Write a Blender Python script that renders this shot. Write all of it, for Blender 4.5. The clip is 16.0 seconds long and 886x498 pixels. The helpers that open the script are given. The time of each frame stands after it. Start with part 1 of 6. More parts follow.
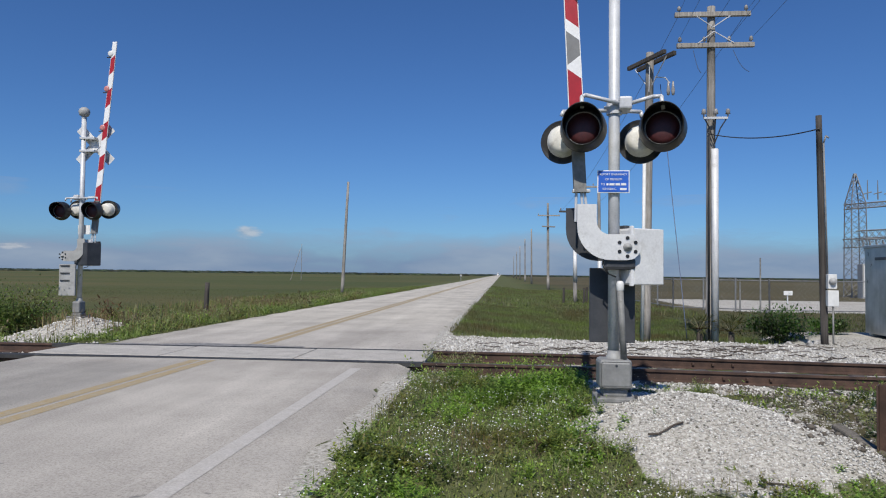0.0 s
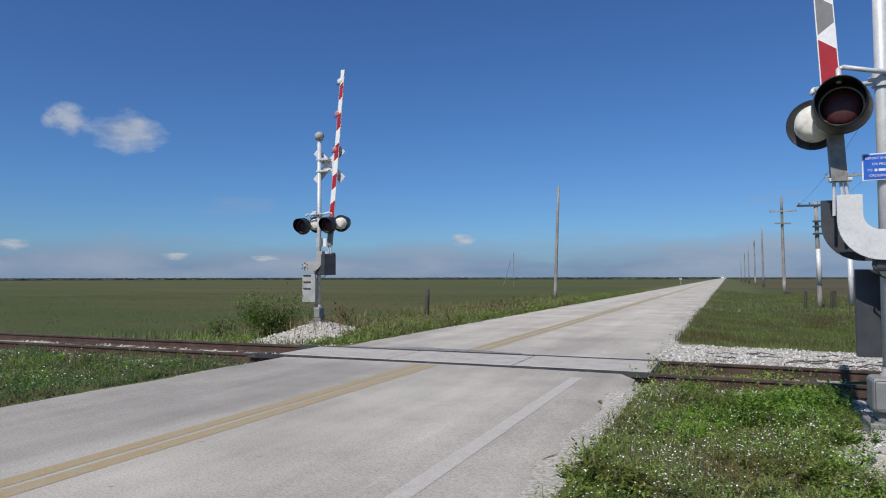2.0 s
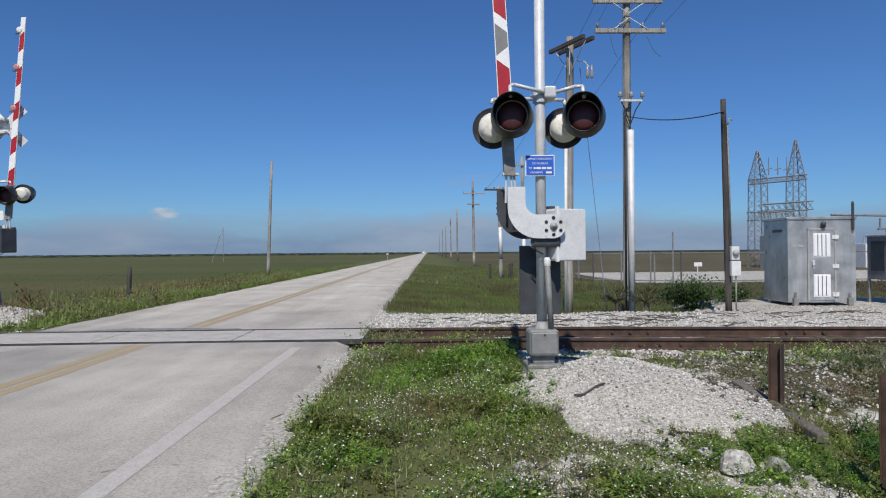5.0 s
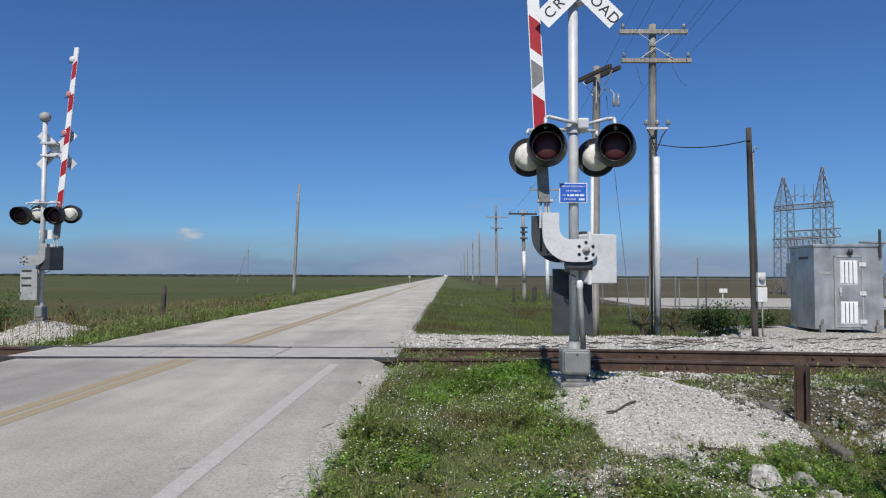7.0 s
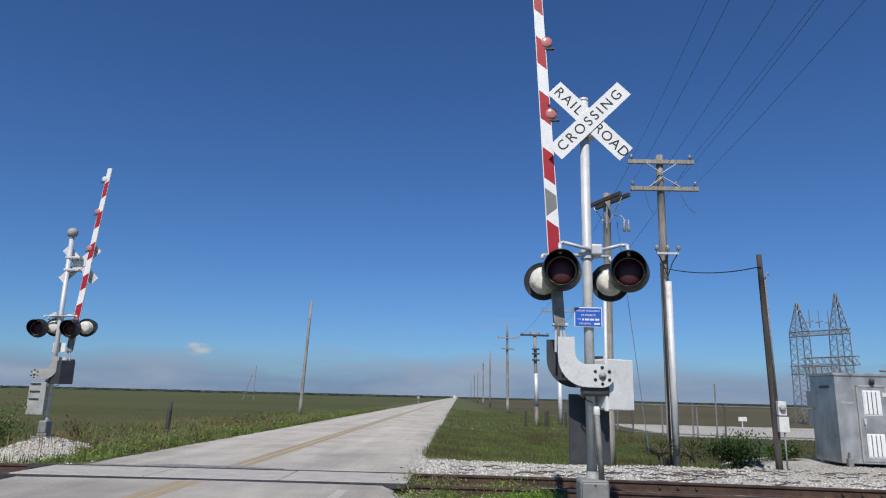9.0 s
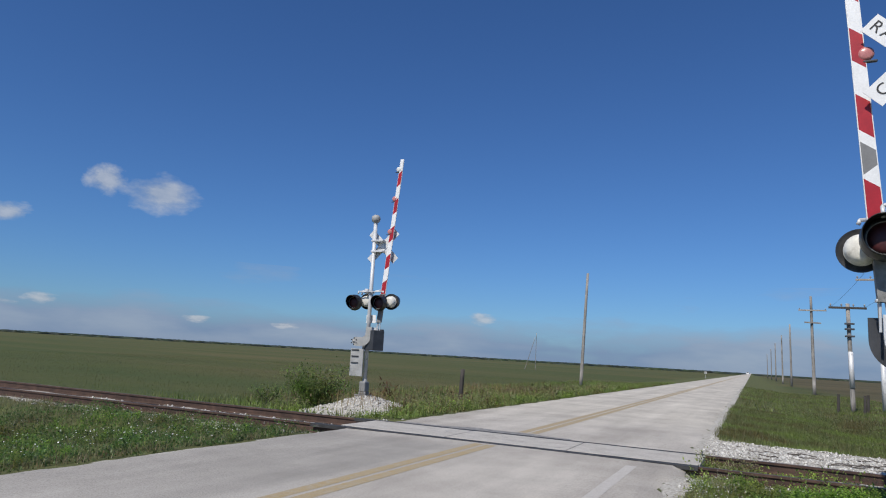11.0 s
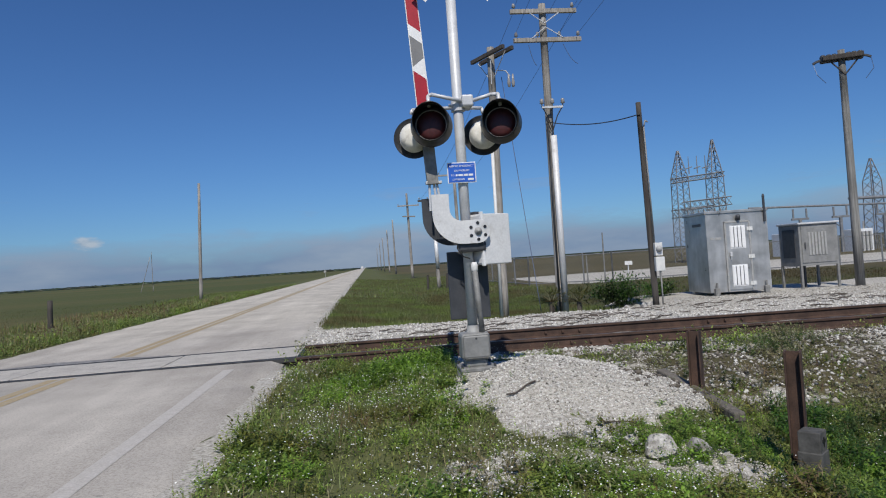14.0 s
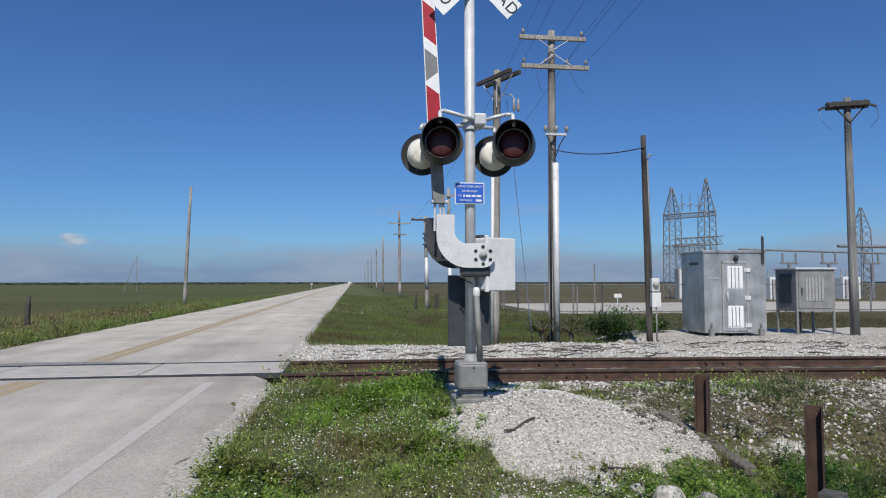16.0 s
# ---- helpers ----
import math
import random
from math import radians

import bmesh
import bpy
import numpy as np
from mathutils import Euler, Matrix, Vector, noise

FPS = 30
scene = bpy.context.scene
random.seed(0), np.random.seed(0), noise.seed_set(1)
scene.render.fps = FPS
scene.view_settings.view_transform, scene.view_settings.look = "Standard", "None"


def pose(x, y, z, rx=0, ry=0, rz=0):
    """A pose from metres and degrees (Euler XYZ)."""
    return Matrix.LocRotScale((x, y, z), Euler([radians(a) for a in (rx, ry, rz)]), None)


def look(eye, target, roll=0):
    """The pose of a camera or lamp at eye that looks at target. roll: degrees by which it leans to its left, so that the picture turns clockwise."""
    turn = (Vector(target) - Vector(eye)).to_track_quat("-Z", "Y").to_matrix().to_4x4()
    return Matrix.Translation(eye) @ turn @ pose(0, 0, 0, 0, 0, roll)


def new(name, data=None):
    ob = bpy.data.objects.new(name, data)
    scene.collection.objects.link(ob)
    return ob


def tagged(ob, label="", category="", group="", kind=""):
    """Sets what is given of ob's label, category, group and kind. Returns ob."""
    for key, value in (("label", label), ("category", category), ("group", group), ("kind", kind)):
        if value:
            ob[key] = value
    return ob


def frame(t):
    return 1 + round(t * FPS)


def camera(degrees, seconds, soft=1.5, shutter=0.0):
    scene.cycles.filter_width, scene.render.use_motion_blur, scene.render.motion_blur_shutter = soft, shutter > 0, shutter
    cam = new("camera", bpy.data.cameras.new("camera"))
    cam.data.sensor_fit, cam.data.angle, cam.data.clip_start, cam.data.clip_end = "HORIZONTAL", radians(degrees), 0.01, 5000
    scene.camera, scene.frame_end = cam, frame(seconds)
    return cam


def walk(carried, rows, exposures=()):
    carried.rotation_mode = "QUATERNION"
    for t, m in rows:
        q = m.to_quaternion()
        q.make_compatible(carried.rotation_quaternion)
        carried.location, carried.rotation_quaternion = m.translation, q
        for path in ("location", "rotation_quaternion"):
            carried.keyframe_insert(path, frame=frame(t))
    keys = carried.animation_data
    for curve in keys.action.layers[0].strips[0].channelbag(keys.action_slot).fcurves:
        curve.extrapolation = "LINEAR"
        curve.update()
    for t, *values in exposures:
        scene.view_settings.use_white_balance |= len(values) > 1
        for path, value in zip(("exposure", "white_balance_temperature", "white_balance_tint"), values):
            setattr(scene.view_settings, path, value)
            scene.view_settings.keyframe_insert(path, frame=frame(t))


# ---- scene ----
cam = camera(67.3, 16.0, soft=1.1)
PATH = [
    (0, (-0.171, -0.175, 1.311), (-0.347, 1.816, 1.385), 0.7),
    (0.5, (-0.17, -0.152, 1.327), (-0.321, 1.842, 1.367), 1.1),
    (1, (-0.208, -0.011, 1.321), (-0.432, 1.971, 1.475), 0.3),
    (1.5, (-0.277, 0.011, 1.321), (-0.913, 1.904, 1.439), -0.7),
    (2, (-0.3, 0.009, 1.323), (-1.083, 1.848, 1.409), -0.1),
    (2.5, (-0.29, 0.006, 1.307), (-1.067, 1.847, 1.398), 0.3),
    (3, (-0.287, -0.021, 1.318), (-1.089, 1.809, 1.421), 0.1),
    (3.5, (-0.233, -0.024, 1.301), (-0.781, 1.896, 1.41), -1.4),
    (4, (-0.273, -0.235, 1.303), (-0.429, 1.757, 1.397), -2.3),
    (4.5, (-0.314, -0.441, 1.339), (-0.268, 1.558, 1.371), -1.4),
    (5, (-0.289, -0.581, 1.328), (-0.242, 1.418, 1.337), -0.5),
    (5.2, (-0.285, -0.66, 1.313), (-0.301, 1.34, 1.312), -0.5),
    (7.3, (-0.495, -0.984, 1.31), (-0.505, 1.014, 1.4), 0.4),
    (7.5, (-0.488, -0.978, 1.323), (-0.459, 1.019, 1.417), 0.1),
    (8, (-0.505, -1.025, 1.339), (-0.437, 0.97, 1.47), 0.0),
    (8.5, (-0.513, -1.033, 1.351), (-0.532, 0.942, 1.666), 0.6),
    (9, (-0.541, -1.068, 1.33), (-0.594, 0.885, 1.762), 1.4),
    (9.5, (-0.532, -1.065, 1.353), (-0.621, 0.866, 1.867), 1.7),
    (10, (-0.583, -1.095, 1.362), (-0.997, 0.797, 1.859), 4.0),
    (10.2, (-0.588, -1.101, 1.388), (-1.125, 0.77, 1.846), 4.6),
    (12.3, (-0.597, -1.192, 1.319), (-1.575, 0.55, 1.411), -0.4),
    (12.5, (-0.547, -0.993, 1.277), (-1.223, 0.888, 1.338), -1.9),
    (13, (-0.349, -0.829, 1.265), (-0.331, 1.171, 1.245), -3.8),
    (13.5, (-0.212, -0.735, 1.29), (-0.024, 1.257, 1.298), -4.5),
    (14, (-0.178, -0.661, 1.283), (0.055, 1.325, 1.322), -3.9),
    (14.5, (-0.227, -0.544, 1.31), (-0.021, 1.444, 1.383), -2.7),
    (15, (-0.271, -0.468, 1.348), (-0.049, 1.516, 1.457), -1.6),
    (15.5, (-0.307, -0.409, 1.338), (-0.069, 1.572, 1.477), -0.8),
    (16, (-0.287, -0.319, 1.317), (-0.018, 1.661, 1.416), -0.1),
]
walk(cam, [(t, look(eye, target, roll)) for t, eye, target, roll in PATH],
     [(0, -0.15), (12.3, -0.15), (13, -0.25), (14, -0.27), (14.6, -0.17), (16, -0.13)])

# ---- world, sun, exposure ----
SUN_AZ, SUN_EL = 190.0, 50.0          # compass degrees from +y towards +x, and elevation
world = bpy.data.worlds.new("sky")
scene.world = world
world.use_nodes = True
wn = world.node_tree
sky = wn.nodes.new("ShaderNodeTexSky")
sky.sky_type, sky.sun_disc = "NISHITA", False
sky.sun_elevation, sky.sun_rotation = radians(SUN_EL), radians(SUN_AZ)
sky.air_density, sky.dust_density, sky.ozone_density = 1.0, 0.3, 3.0
tint = wn.nodes.new("ShaderNodeMix")
tint.data_type, tint.blend_type = "RGBA", "MULTIPLY"
tint.inputs[0].default_value, tint.inputs[7].default_value = 1.0, (0.475, 0.775, 1.2, 1)
wn.links.new(sky.outputs[0], tint.inputs[6])
wn.links.new(tint.outputs[2], wn.nodes["Background"].inputs[0])
wn.nodes["Background"].inputs[1].default_value = 0.085
sun = new("sun", bpy.data.lights.new("sun", "SUN"))
sun.data.energy, sun.data.angle, sun.data.color = 4.9, radians(0.53), (1.0, 0.95, 0.87)
a, e = radians(SUN_AZ), radians(SUN_EL)
sun.matrix_world = look((math.sin(a) * math.cos(e) * 40, math.cos(a) * math.cos(e) * 40, math.sin(e) * 40), (0, 0, 0))


# ---- materials ----
def mat(name, build):
    m = bpy.data.materials.new(name)
    m.use_nodes = True
    nt = m.node_tree
    build(nt, nt.nodes["Principled BSDF"])
    return m


def node(nt, kind, **kw):
    n = nt.nodes.new(kind)
    for k, v in kw.items():
        if k in n.inputs:
            n.inputs[k].default_value = v
    return n


def noise_tex(nt, scale, detail=4.0, rough=0.6, coords="Object"):
    tc = nt.nodes.new("ShaderNodeTexCoord")
    n = node(nt, "ShaderNodeTexNoise", Scale=scale, Detail=detail, Roughness=rough)
    nt.links.new(tc.outputs[coords], n.inputs["Vector"])
    return n.outputs["Fac"]


def ramp(nt, fac, stops):
    r = nt.nodes.new("ShaderNodeValToRGB")
    el = r.color_ramp.elements
    while len(el) < len(stops):
        el.new(0.5)
    for x, (p, c) in zip(el, stops):
        x.position, x.color = p, (*c, 1)
    nt.links.new(fac, r.inputs[0])
    return r.outputs[0]


def mix(nt, fac, ca, cb, mode="MIX"):
    m = nt.nodes.new("ShaderNodeMix")
    m.data_type, m.blend_type = "RGBA", mode
    for sock, v in ((m.inputs[0], fac), (m.inputs[6], ca), (m.inputs[7], cb)):
        if isinstance(v, (int, float)):
            sock.default_value = v
        elif isinstance(v, tuple):
            sock.default_value = (*v, 1)
        else:
            nt.links.new(v, sock)
    return m.outputs[2]


def bump(nt, bsdf, fac, strength=0.3, dist=0.01):
    b = node(nt, "ShaderNodeBump", Strength=strength, Distance=dist)
    nt.links.new(fac, b.inputs["Height"])
    nt.links.new(b.outputs[0], bsdf.inputs["Normal"])


def surface(name, dark, light, scale=8.0, rough=0.6, metal=0.0, fine=90.0, relief=0.2, dist=0.004, stain=None, lo=0.35, hi=0.68, grain_mix=0.35):
    """Two-scale colour: broad patches and fine grain, with relief; stain: a third colour in sparse blotches."""
    def build(nt, b):
        broad, grain = noise_tex(nt, scale), noise_tex(nt, fine, 3.0)
        c = ramp(nt, broad, [(lo, dark), (hi, light)])
        g = ramp(nt, grain, [(0.3, (0.72, 0.72, 0.72)), (0.7, (1.12, 1.12, 1.12))])
        c = mix(nt, grain_mix, c, g, "MULTIPLY")
        if stain:
            s = ramp(nt, noise_tex(nt, scale * 0.6 + 1.3, 6.0, 0.7), [(0.56, (0, 0, 0)), (0.68, (0.8, 0.8, 0.8))])
            c = mix(nt, s, c, stain)
        nt.links.new(c, b.inputs["Base Color"])
        b.inputs["Roughness"].default_value, b.inputs["Metallic"].default_value = rough, metal
        bump(nt, b, grain, relief, dist)
    return mat(name, build)


GALV = surface("galvanised_steel", (0.50, 0.51, 0.52), (0.63, 0.64, 0.65), 6, 0.48, 0.12, 60, 0.1)
ALU = surface("painted_aluminium", (0.60, 0.60, 0.60), (0.70, 0.70, 0.69), 4, 0.5, 0.1, 40, 0.08, stain=(0.42, 0.41, 0.39))
GREYBOX = surface("grey_cast_iron_paint", (0.30, 0.30, 0.29), (0.38, 0.38, 0.37), 7, 0.6, 0.0, 60, 0.15, stain=(0.24, 0.23, 0.21))
CASE = surface("silver_case_paint", (0.64, 0.64, 0.635), (0.74, 0.74, 0.73), 4, 0.42, 0.0, 40, 0.08, stain=(0.52, 0.51, 0.49))
FOOT = surface("dull_weathered_steel", (0.17, 0.168, 0.16), (0.27, 0.268, 0.255), 9, 0.65, 0.1, 60, 0.2, stain=(0.11, 0.105, 0.095))
CABGREY = surface("dull_cabinet_paint", (0.20, 0.20, 0.195), (0.29, 0.29, 0.28), 4, 0.55, 0.1, 40, 0.1, stain=(0.17, 0.165, 0.15))
# dark steel parts, also parts darkened to imitate shade
DARK = surface("dark_steel_and_shade", (0.045, 0.048, 0.055), (0.07, 0.073, 0.08), 5, 0.5, 0.2, 50, 0.1)
BLACK = surface("black_paint", (0.012, 0.012, 0.013), (0.03, 0.03, 0.031), 9, 0.38, 0.0, 60, 0.1, stain=(0.06, 0.058, 0.055))
CREAM = surface("weathered_cream_paint", (0.62, 0.60, 0.53), (0.76, 0.74, 0.68), 9, 0.5, 0.0, 60, 0.12, stain=(0.40, 0.37, 0.32))
LENS = surface("dark_red_lens", (0.045, 0.008, 0.009), (0.075, 0.013, 0.013), 30, 0.5, 0.0, 120, 0.15)
WHITE = surface("white_reflective_sheet", (0.74, 0.74, 0.73), (0.82, 0.82, 0.82), 5, 0.45, 0.0, 60, 0.03)
RED = surface("red_reflective_sheet", (0.33, 0.010, 0.018), (0.42, 0.015, 0.024), 5, 0.4, 0.0, 60, 0.03)
GREY = surface("grey_reflective_sheet", (0.17, 0.17, 0.17), (0.21, 0.21, 0.21), 5, 0.5, 0.0, 60, 0.03)
BLUE = surface("blue_sign_sheet", (0.02, 0.10, 0.48), (0.03, 0.13, 0.56), 8, 0.4, 0.0, 60, 0.03)
INK = surface("black_ink", (0.012, 0.012, 0.012), (0.02, 0.02, 0.02), 20, 0.5, 0.0)
PINK = surface("faded_red_lens", (0.46, 0.17, 0.16), (0.58, 0.26, 0.24), 20, 0.25, 0.0)
RUST = surface("rusty_steel", (0.05, 0.029, 0.021), (0.105, 0.06, 0.042), 5, 0.75, 0.1, 70, 0.4, stain=(0.05, 0.028, 0.02), grain_mix=1.0)
RAILTOP = surface("worn_rail_head", (0.10, 0.075, 0.062), (0.16, 0.13, 0.11), 5, 0.5, 0.5, 60, 0.2)
RUBBER = surface("black_flangeway_rubber", (0.018, 0.018, 0.019), (0.05, 0.05, 0.05), 3, 0.75, 0.0, 40, 0.3, stain=(0.13, 0.125, 0.12), grain_mix=1.0)
CONC = surface("pale_concrete", (0.39, 0.365, 0.325), (0.49, 0.46, 0.415), 3, 0.85, 0.0, 60, 0.3, stain=(0.26, 0.25, 0.23), grain_mix=1.0)
ROCK = surface("weathered_limestone", (0.22, 0.205, 0.18), (0.58, 0.56, 0.52), 13, 0.9, 0.0, 45, 0.9, 0.02, stain=(0.16, 0.14, 0.115), grain_mix=1.0)
TIE = surface("weathered_tie_timber", (0.05, 0.04, 0.032), (0.12, 0.10, 0.085), 4, 0.9, 0.0, 40, 0.6, grain_mix=1.0)
CABLE = surface("black_cable", (0.015, 0.015, 0.016), (0.03, 0.03, 0.03), 5, 0.6)
WIRE = surface("grey_wire", (0.07, 0.10, 0.17), (0.10, 0.13, 0.20), 5, 0.5, 0.3)
CERAMIC = surface("grey_porcelain", (0.22, 0.21, 0.20), (0.34, 0.33, 0.32), 9, 0.25)


def sheet_build(nt, b):
    """Mill-finish aluminium: cloudy polish, faint vertical streaks, uneven gloss."""
    tc = nt.nodes.new("ShaderNodeTexCoord")
    mp = nt.nodes.new("ShaderNodeMapping")
    mp.inputs["Scale"].default_value = (7, 7, 0.6)
    nt.links.new(tc.outputs["Object"], mp.inputs[0])
    st = node(nt, "ShaderNodeTexNoise", Scale=1.0, Detail=5.0, Roughness=0.6)
    nt.links.new(mp.outputs[0], st.inputs["Vector"])
    cloud = noise_tex(nt, 2.1, 4, 0.55)
    c = ramp(nt, cloud, [(0.32, (0.34, 0.34, 0.335)), (0.68, (0.57, 0.57, 0.56))])
    c = mix(nt, 0.6, c, ramp(nt, st.outputs["Fac"], [(0.3, (0.78, 0.78, 0.78)), (0.7, (1.08, 1.08, 1.08))]), "MULTIPLY")
    nt.links.new(c, b.inputs["Base Color"])
    nt.links.new(ramp(nt, cloud, [(0.3, (0.26, 0.26, 0.26)), (0.7, (0.46, 0.46, 0.46))]), b.inputs["Roughness"])
    b.inputs["Metallic"].default_value = 0.55
    bump(nt, b, cloud, 0.14, 0.05)


SHED = mat("mill_finish_aluminium", sheet_build)
LATTICE = surface("dull_galvanised_lattice", (0.17, 0.175, 0.18), (0.26, 0.265, 0.27), 3, 0.55, 0.3)
PLASTIC = surface("white_plastic_box", (0.60, 0.60, 0.58), (0.70, 0.70, 0.68), 6, 0.5)
TANK = surface("white_enamel_tank", (0.62, 0.63, 0.64), (0.72, 0.73, 0.73), 2, 0.5)


def wood(name, dark, light):
    """Grain that runs along z."""
    def build(nt, b):
        tc = nt.nodes.new("ShaderNodeTexCoord")
        mp = nt.nodes.new("ShaderNodeMapping")
        mp.inputs["Scale"].default_value = (14, 14, 0.5)
        nt.links.new(tc.outputs["Object"], mp.inputs[0])
        n = node(nt, "ShaderNodeTexNoise", Scale=2.0, Detail=6.0, Roughness=0.7)
        nt.links.new(mp.outputs[0], n.inputs["Vector"])
        c = ramp(nt, n.outputs["Fac"], [(0.35, dark), (0.65, light)])
        c = mix(nt, 1.0, c, ramp(nt, noise_tex(nt, 1.2), [(0.35, (0.75, 0.75, 0.75)), (0.65, (1.1, 1.1, 1.1))]), "MULTIPLY")
        nt.links.new(c, b.inputs["Base Color"])
        b.inputs["Roughness"].default_value = 0.9
        bump(nt, b, n.outputs["Fac"], 0.7, 0.02)
    return mat(name, build)


POLE = wood("weathered_pole_wood", (0.17, 0.153, 0.135), (0.36, 0.343, 0.315))
GREYPOLE = wood("silvered_pole_wood", (0.12, 0.118, 0.11), (0.27, 0.265, 0.25))
DARKPOLE = wood("creosoted_pole_wood", (0.035, 0.030, 0.027), (0.085, 0.075, 0.066))
ARMWOOD = wood("crossarm_wood", (0.22, 0.20, 0.175), (0.40, 0.375, 0.335))


def leafy(name, dark, light, broad=0.5, seed_scale=1.0):
    """Leaves: each island its own tint, with drifts of lighter and yellower growth; some light passes through."""
    def build(nt, b):
        g = nt.nodes.new("ShaderNodeNewGeometry")
        c = ramp(nt, g.outputs["Random Per Island"], [(0.0, dark), (1.0, light)])
        c = mix(nt, 1.0, c, ramp(nt, noise_tex(nt, broad * seed_scale), [(0.36, (0.86, 0.60, 0.62)), (0.5, (1.0, 1.0, 1.0)), (0.62, (1.15, 1.30, 0.82))]), "MULTIPLY")
        nt.links.new(c, b.inputs["Base Color"])
        b.inputs["Roughness"].default_value = 0.48
        b.inputs["Transmission Weight"].default_value = 0.0
        t = nt.nodes.new("ShaderNodeBsdfTranslucent")
        nt.links.new(c, t.inputs[0])
        m = nt.nodes.new("ShaderNodeMixShader")
        m.inputs[0].default_value = 0.45
        nt.links.new(b.outputs[0], m.inputs[1])
        nt.links.new(t.outputs[0], m.inputs[2])
        nt.links.new(m.outputs[0], nt.nodes["Material Output"].inputs[0])
    return mat(name, build)


WEED = leafy("low_weed_leaves", (0.09, 0.14, 0.026), (0.335, 0.43, 0.10), 2.0)
GRASS = leafy("roadside_grass", (0.12, 0.17, 0.042), (0.26, 0.31, 0.10), 0.5)
VERGEGREEN = leafy("mown_verge_grass", (0.12, 0.15, 0.048), (0.20, 0.225, 0.08), 0.5)
PRAIRIE = leafy("prairie_sedge", (0.08, 0.095, 0.035), (0.15, 0.15, 0.06), 0.12)
DRYGRASS = leafy("dry_straw_grass", (0.22, 0.17, 0.08), (0.42, 0.34, 0.18), 0.5)
SHRUB = leafy("shrub_leaves", (0.075, 0.14, 0.025), (0.25, 0.36, 0.07), 1.0)
BRIGHT = leafy("bright_weed_leaves", (0.13, 0.225, 0.035), (0.33, 0.47, 0.095), 1.0)
DULL = leafy("greyish_weed_leaves", (0.13, 0.14, 0.06), (0.33, 0.33, 0.17), 1.0)
REDDISH = leafy("dying_weed_leaves", (0.07, 0.045, 0.022), (0.17, 0.11, 0.05), 1.0)
BUSHGREEN = leafy("bush_leaves", (0.075, 0.125, 0.03), (0.21, 0.30, 0.075), 1.0)
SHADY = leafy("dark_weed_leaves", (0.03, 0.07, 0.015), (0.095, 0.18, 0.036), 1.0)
PALM = leafy("palm_fronds", (0.05, 0.06, 0.025), (0.14, 0.13, 0.05), 1.0)
FARWOOD = leafy("far_scrub", (0.045, 0.065, 0.035), (0.07, 0.09, 0.05), 0.05)
DARKCONC = surface("dark_concrete", (0.045, 0.044, 0.04), (0.12, 0.116, 0.108), 6, 0.9, 0.0, 50, 0.4)
PETAL = surface("white_petals", (0.70, 0.70, 0.68), (0.80, 0.80, 0.78), 9, 0.7)


def stone_build(nt, b):
    g = nt.nodes.new("ShaderNodeNewGeometry")
    c = ramp(nt, g.outputs["Random Per Island"], [(0.0, (0.12, 0.11, 0.09)), (0.16, (0.38, 0.36, 0.325)), (1.0, (0.72, 0.70, 0.655))])
    nt.links.new(c, b.inputs["Base Color"])
    b.inputs["Roughness"].default_value = 0.9


STONE = mat("crushed_limestone", stone_build)


def padstone_build(nt, b):
    g = nt.nodes.new("ShaderNodeNewGeometry")
    c = ramp(nt, g.outputs["Random Per Island"], [(0.0, (0.20, 0.185, 0.155)), (1.0, (0.56, 0.535, 0.48))])
    nt.links.new(c, b.inputs["Base Color"])
    b.inputs["Roughness"].default_value = 0.9


PADSTONE = mat("dusty_pad_gravel", padstone_build)


def rubble_build(nt, b):
    g = nt.nodes.new("ShaderNodeNewGeometry")
    c = ramp(nt, g.outputs["Random Per Island"], [(0.0, (0.05, 0.04, 0.03)), (0.65, (0.15, 0.13, 0.105)), (1.0, (0.45, 0.42, 0.375))])
    nt.links.new(c, b.inputs["Base Color"])
    b.inputs["Roughness"].default_value = 0.9


RUBBLE = mat("dirty_rubble", rubble_build)


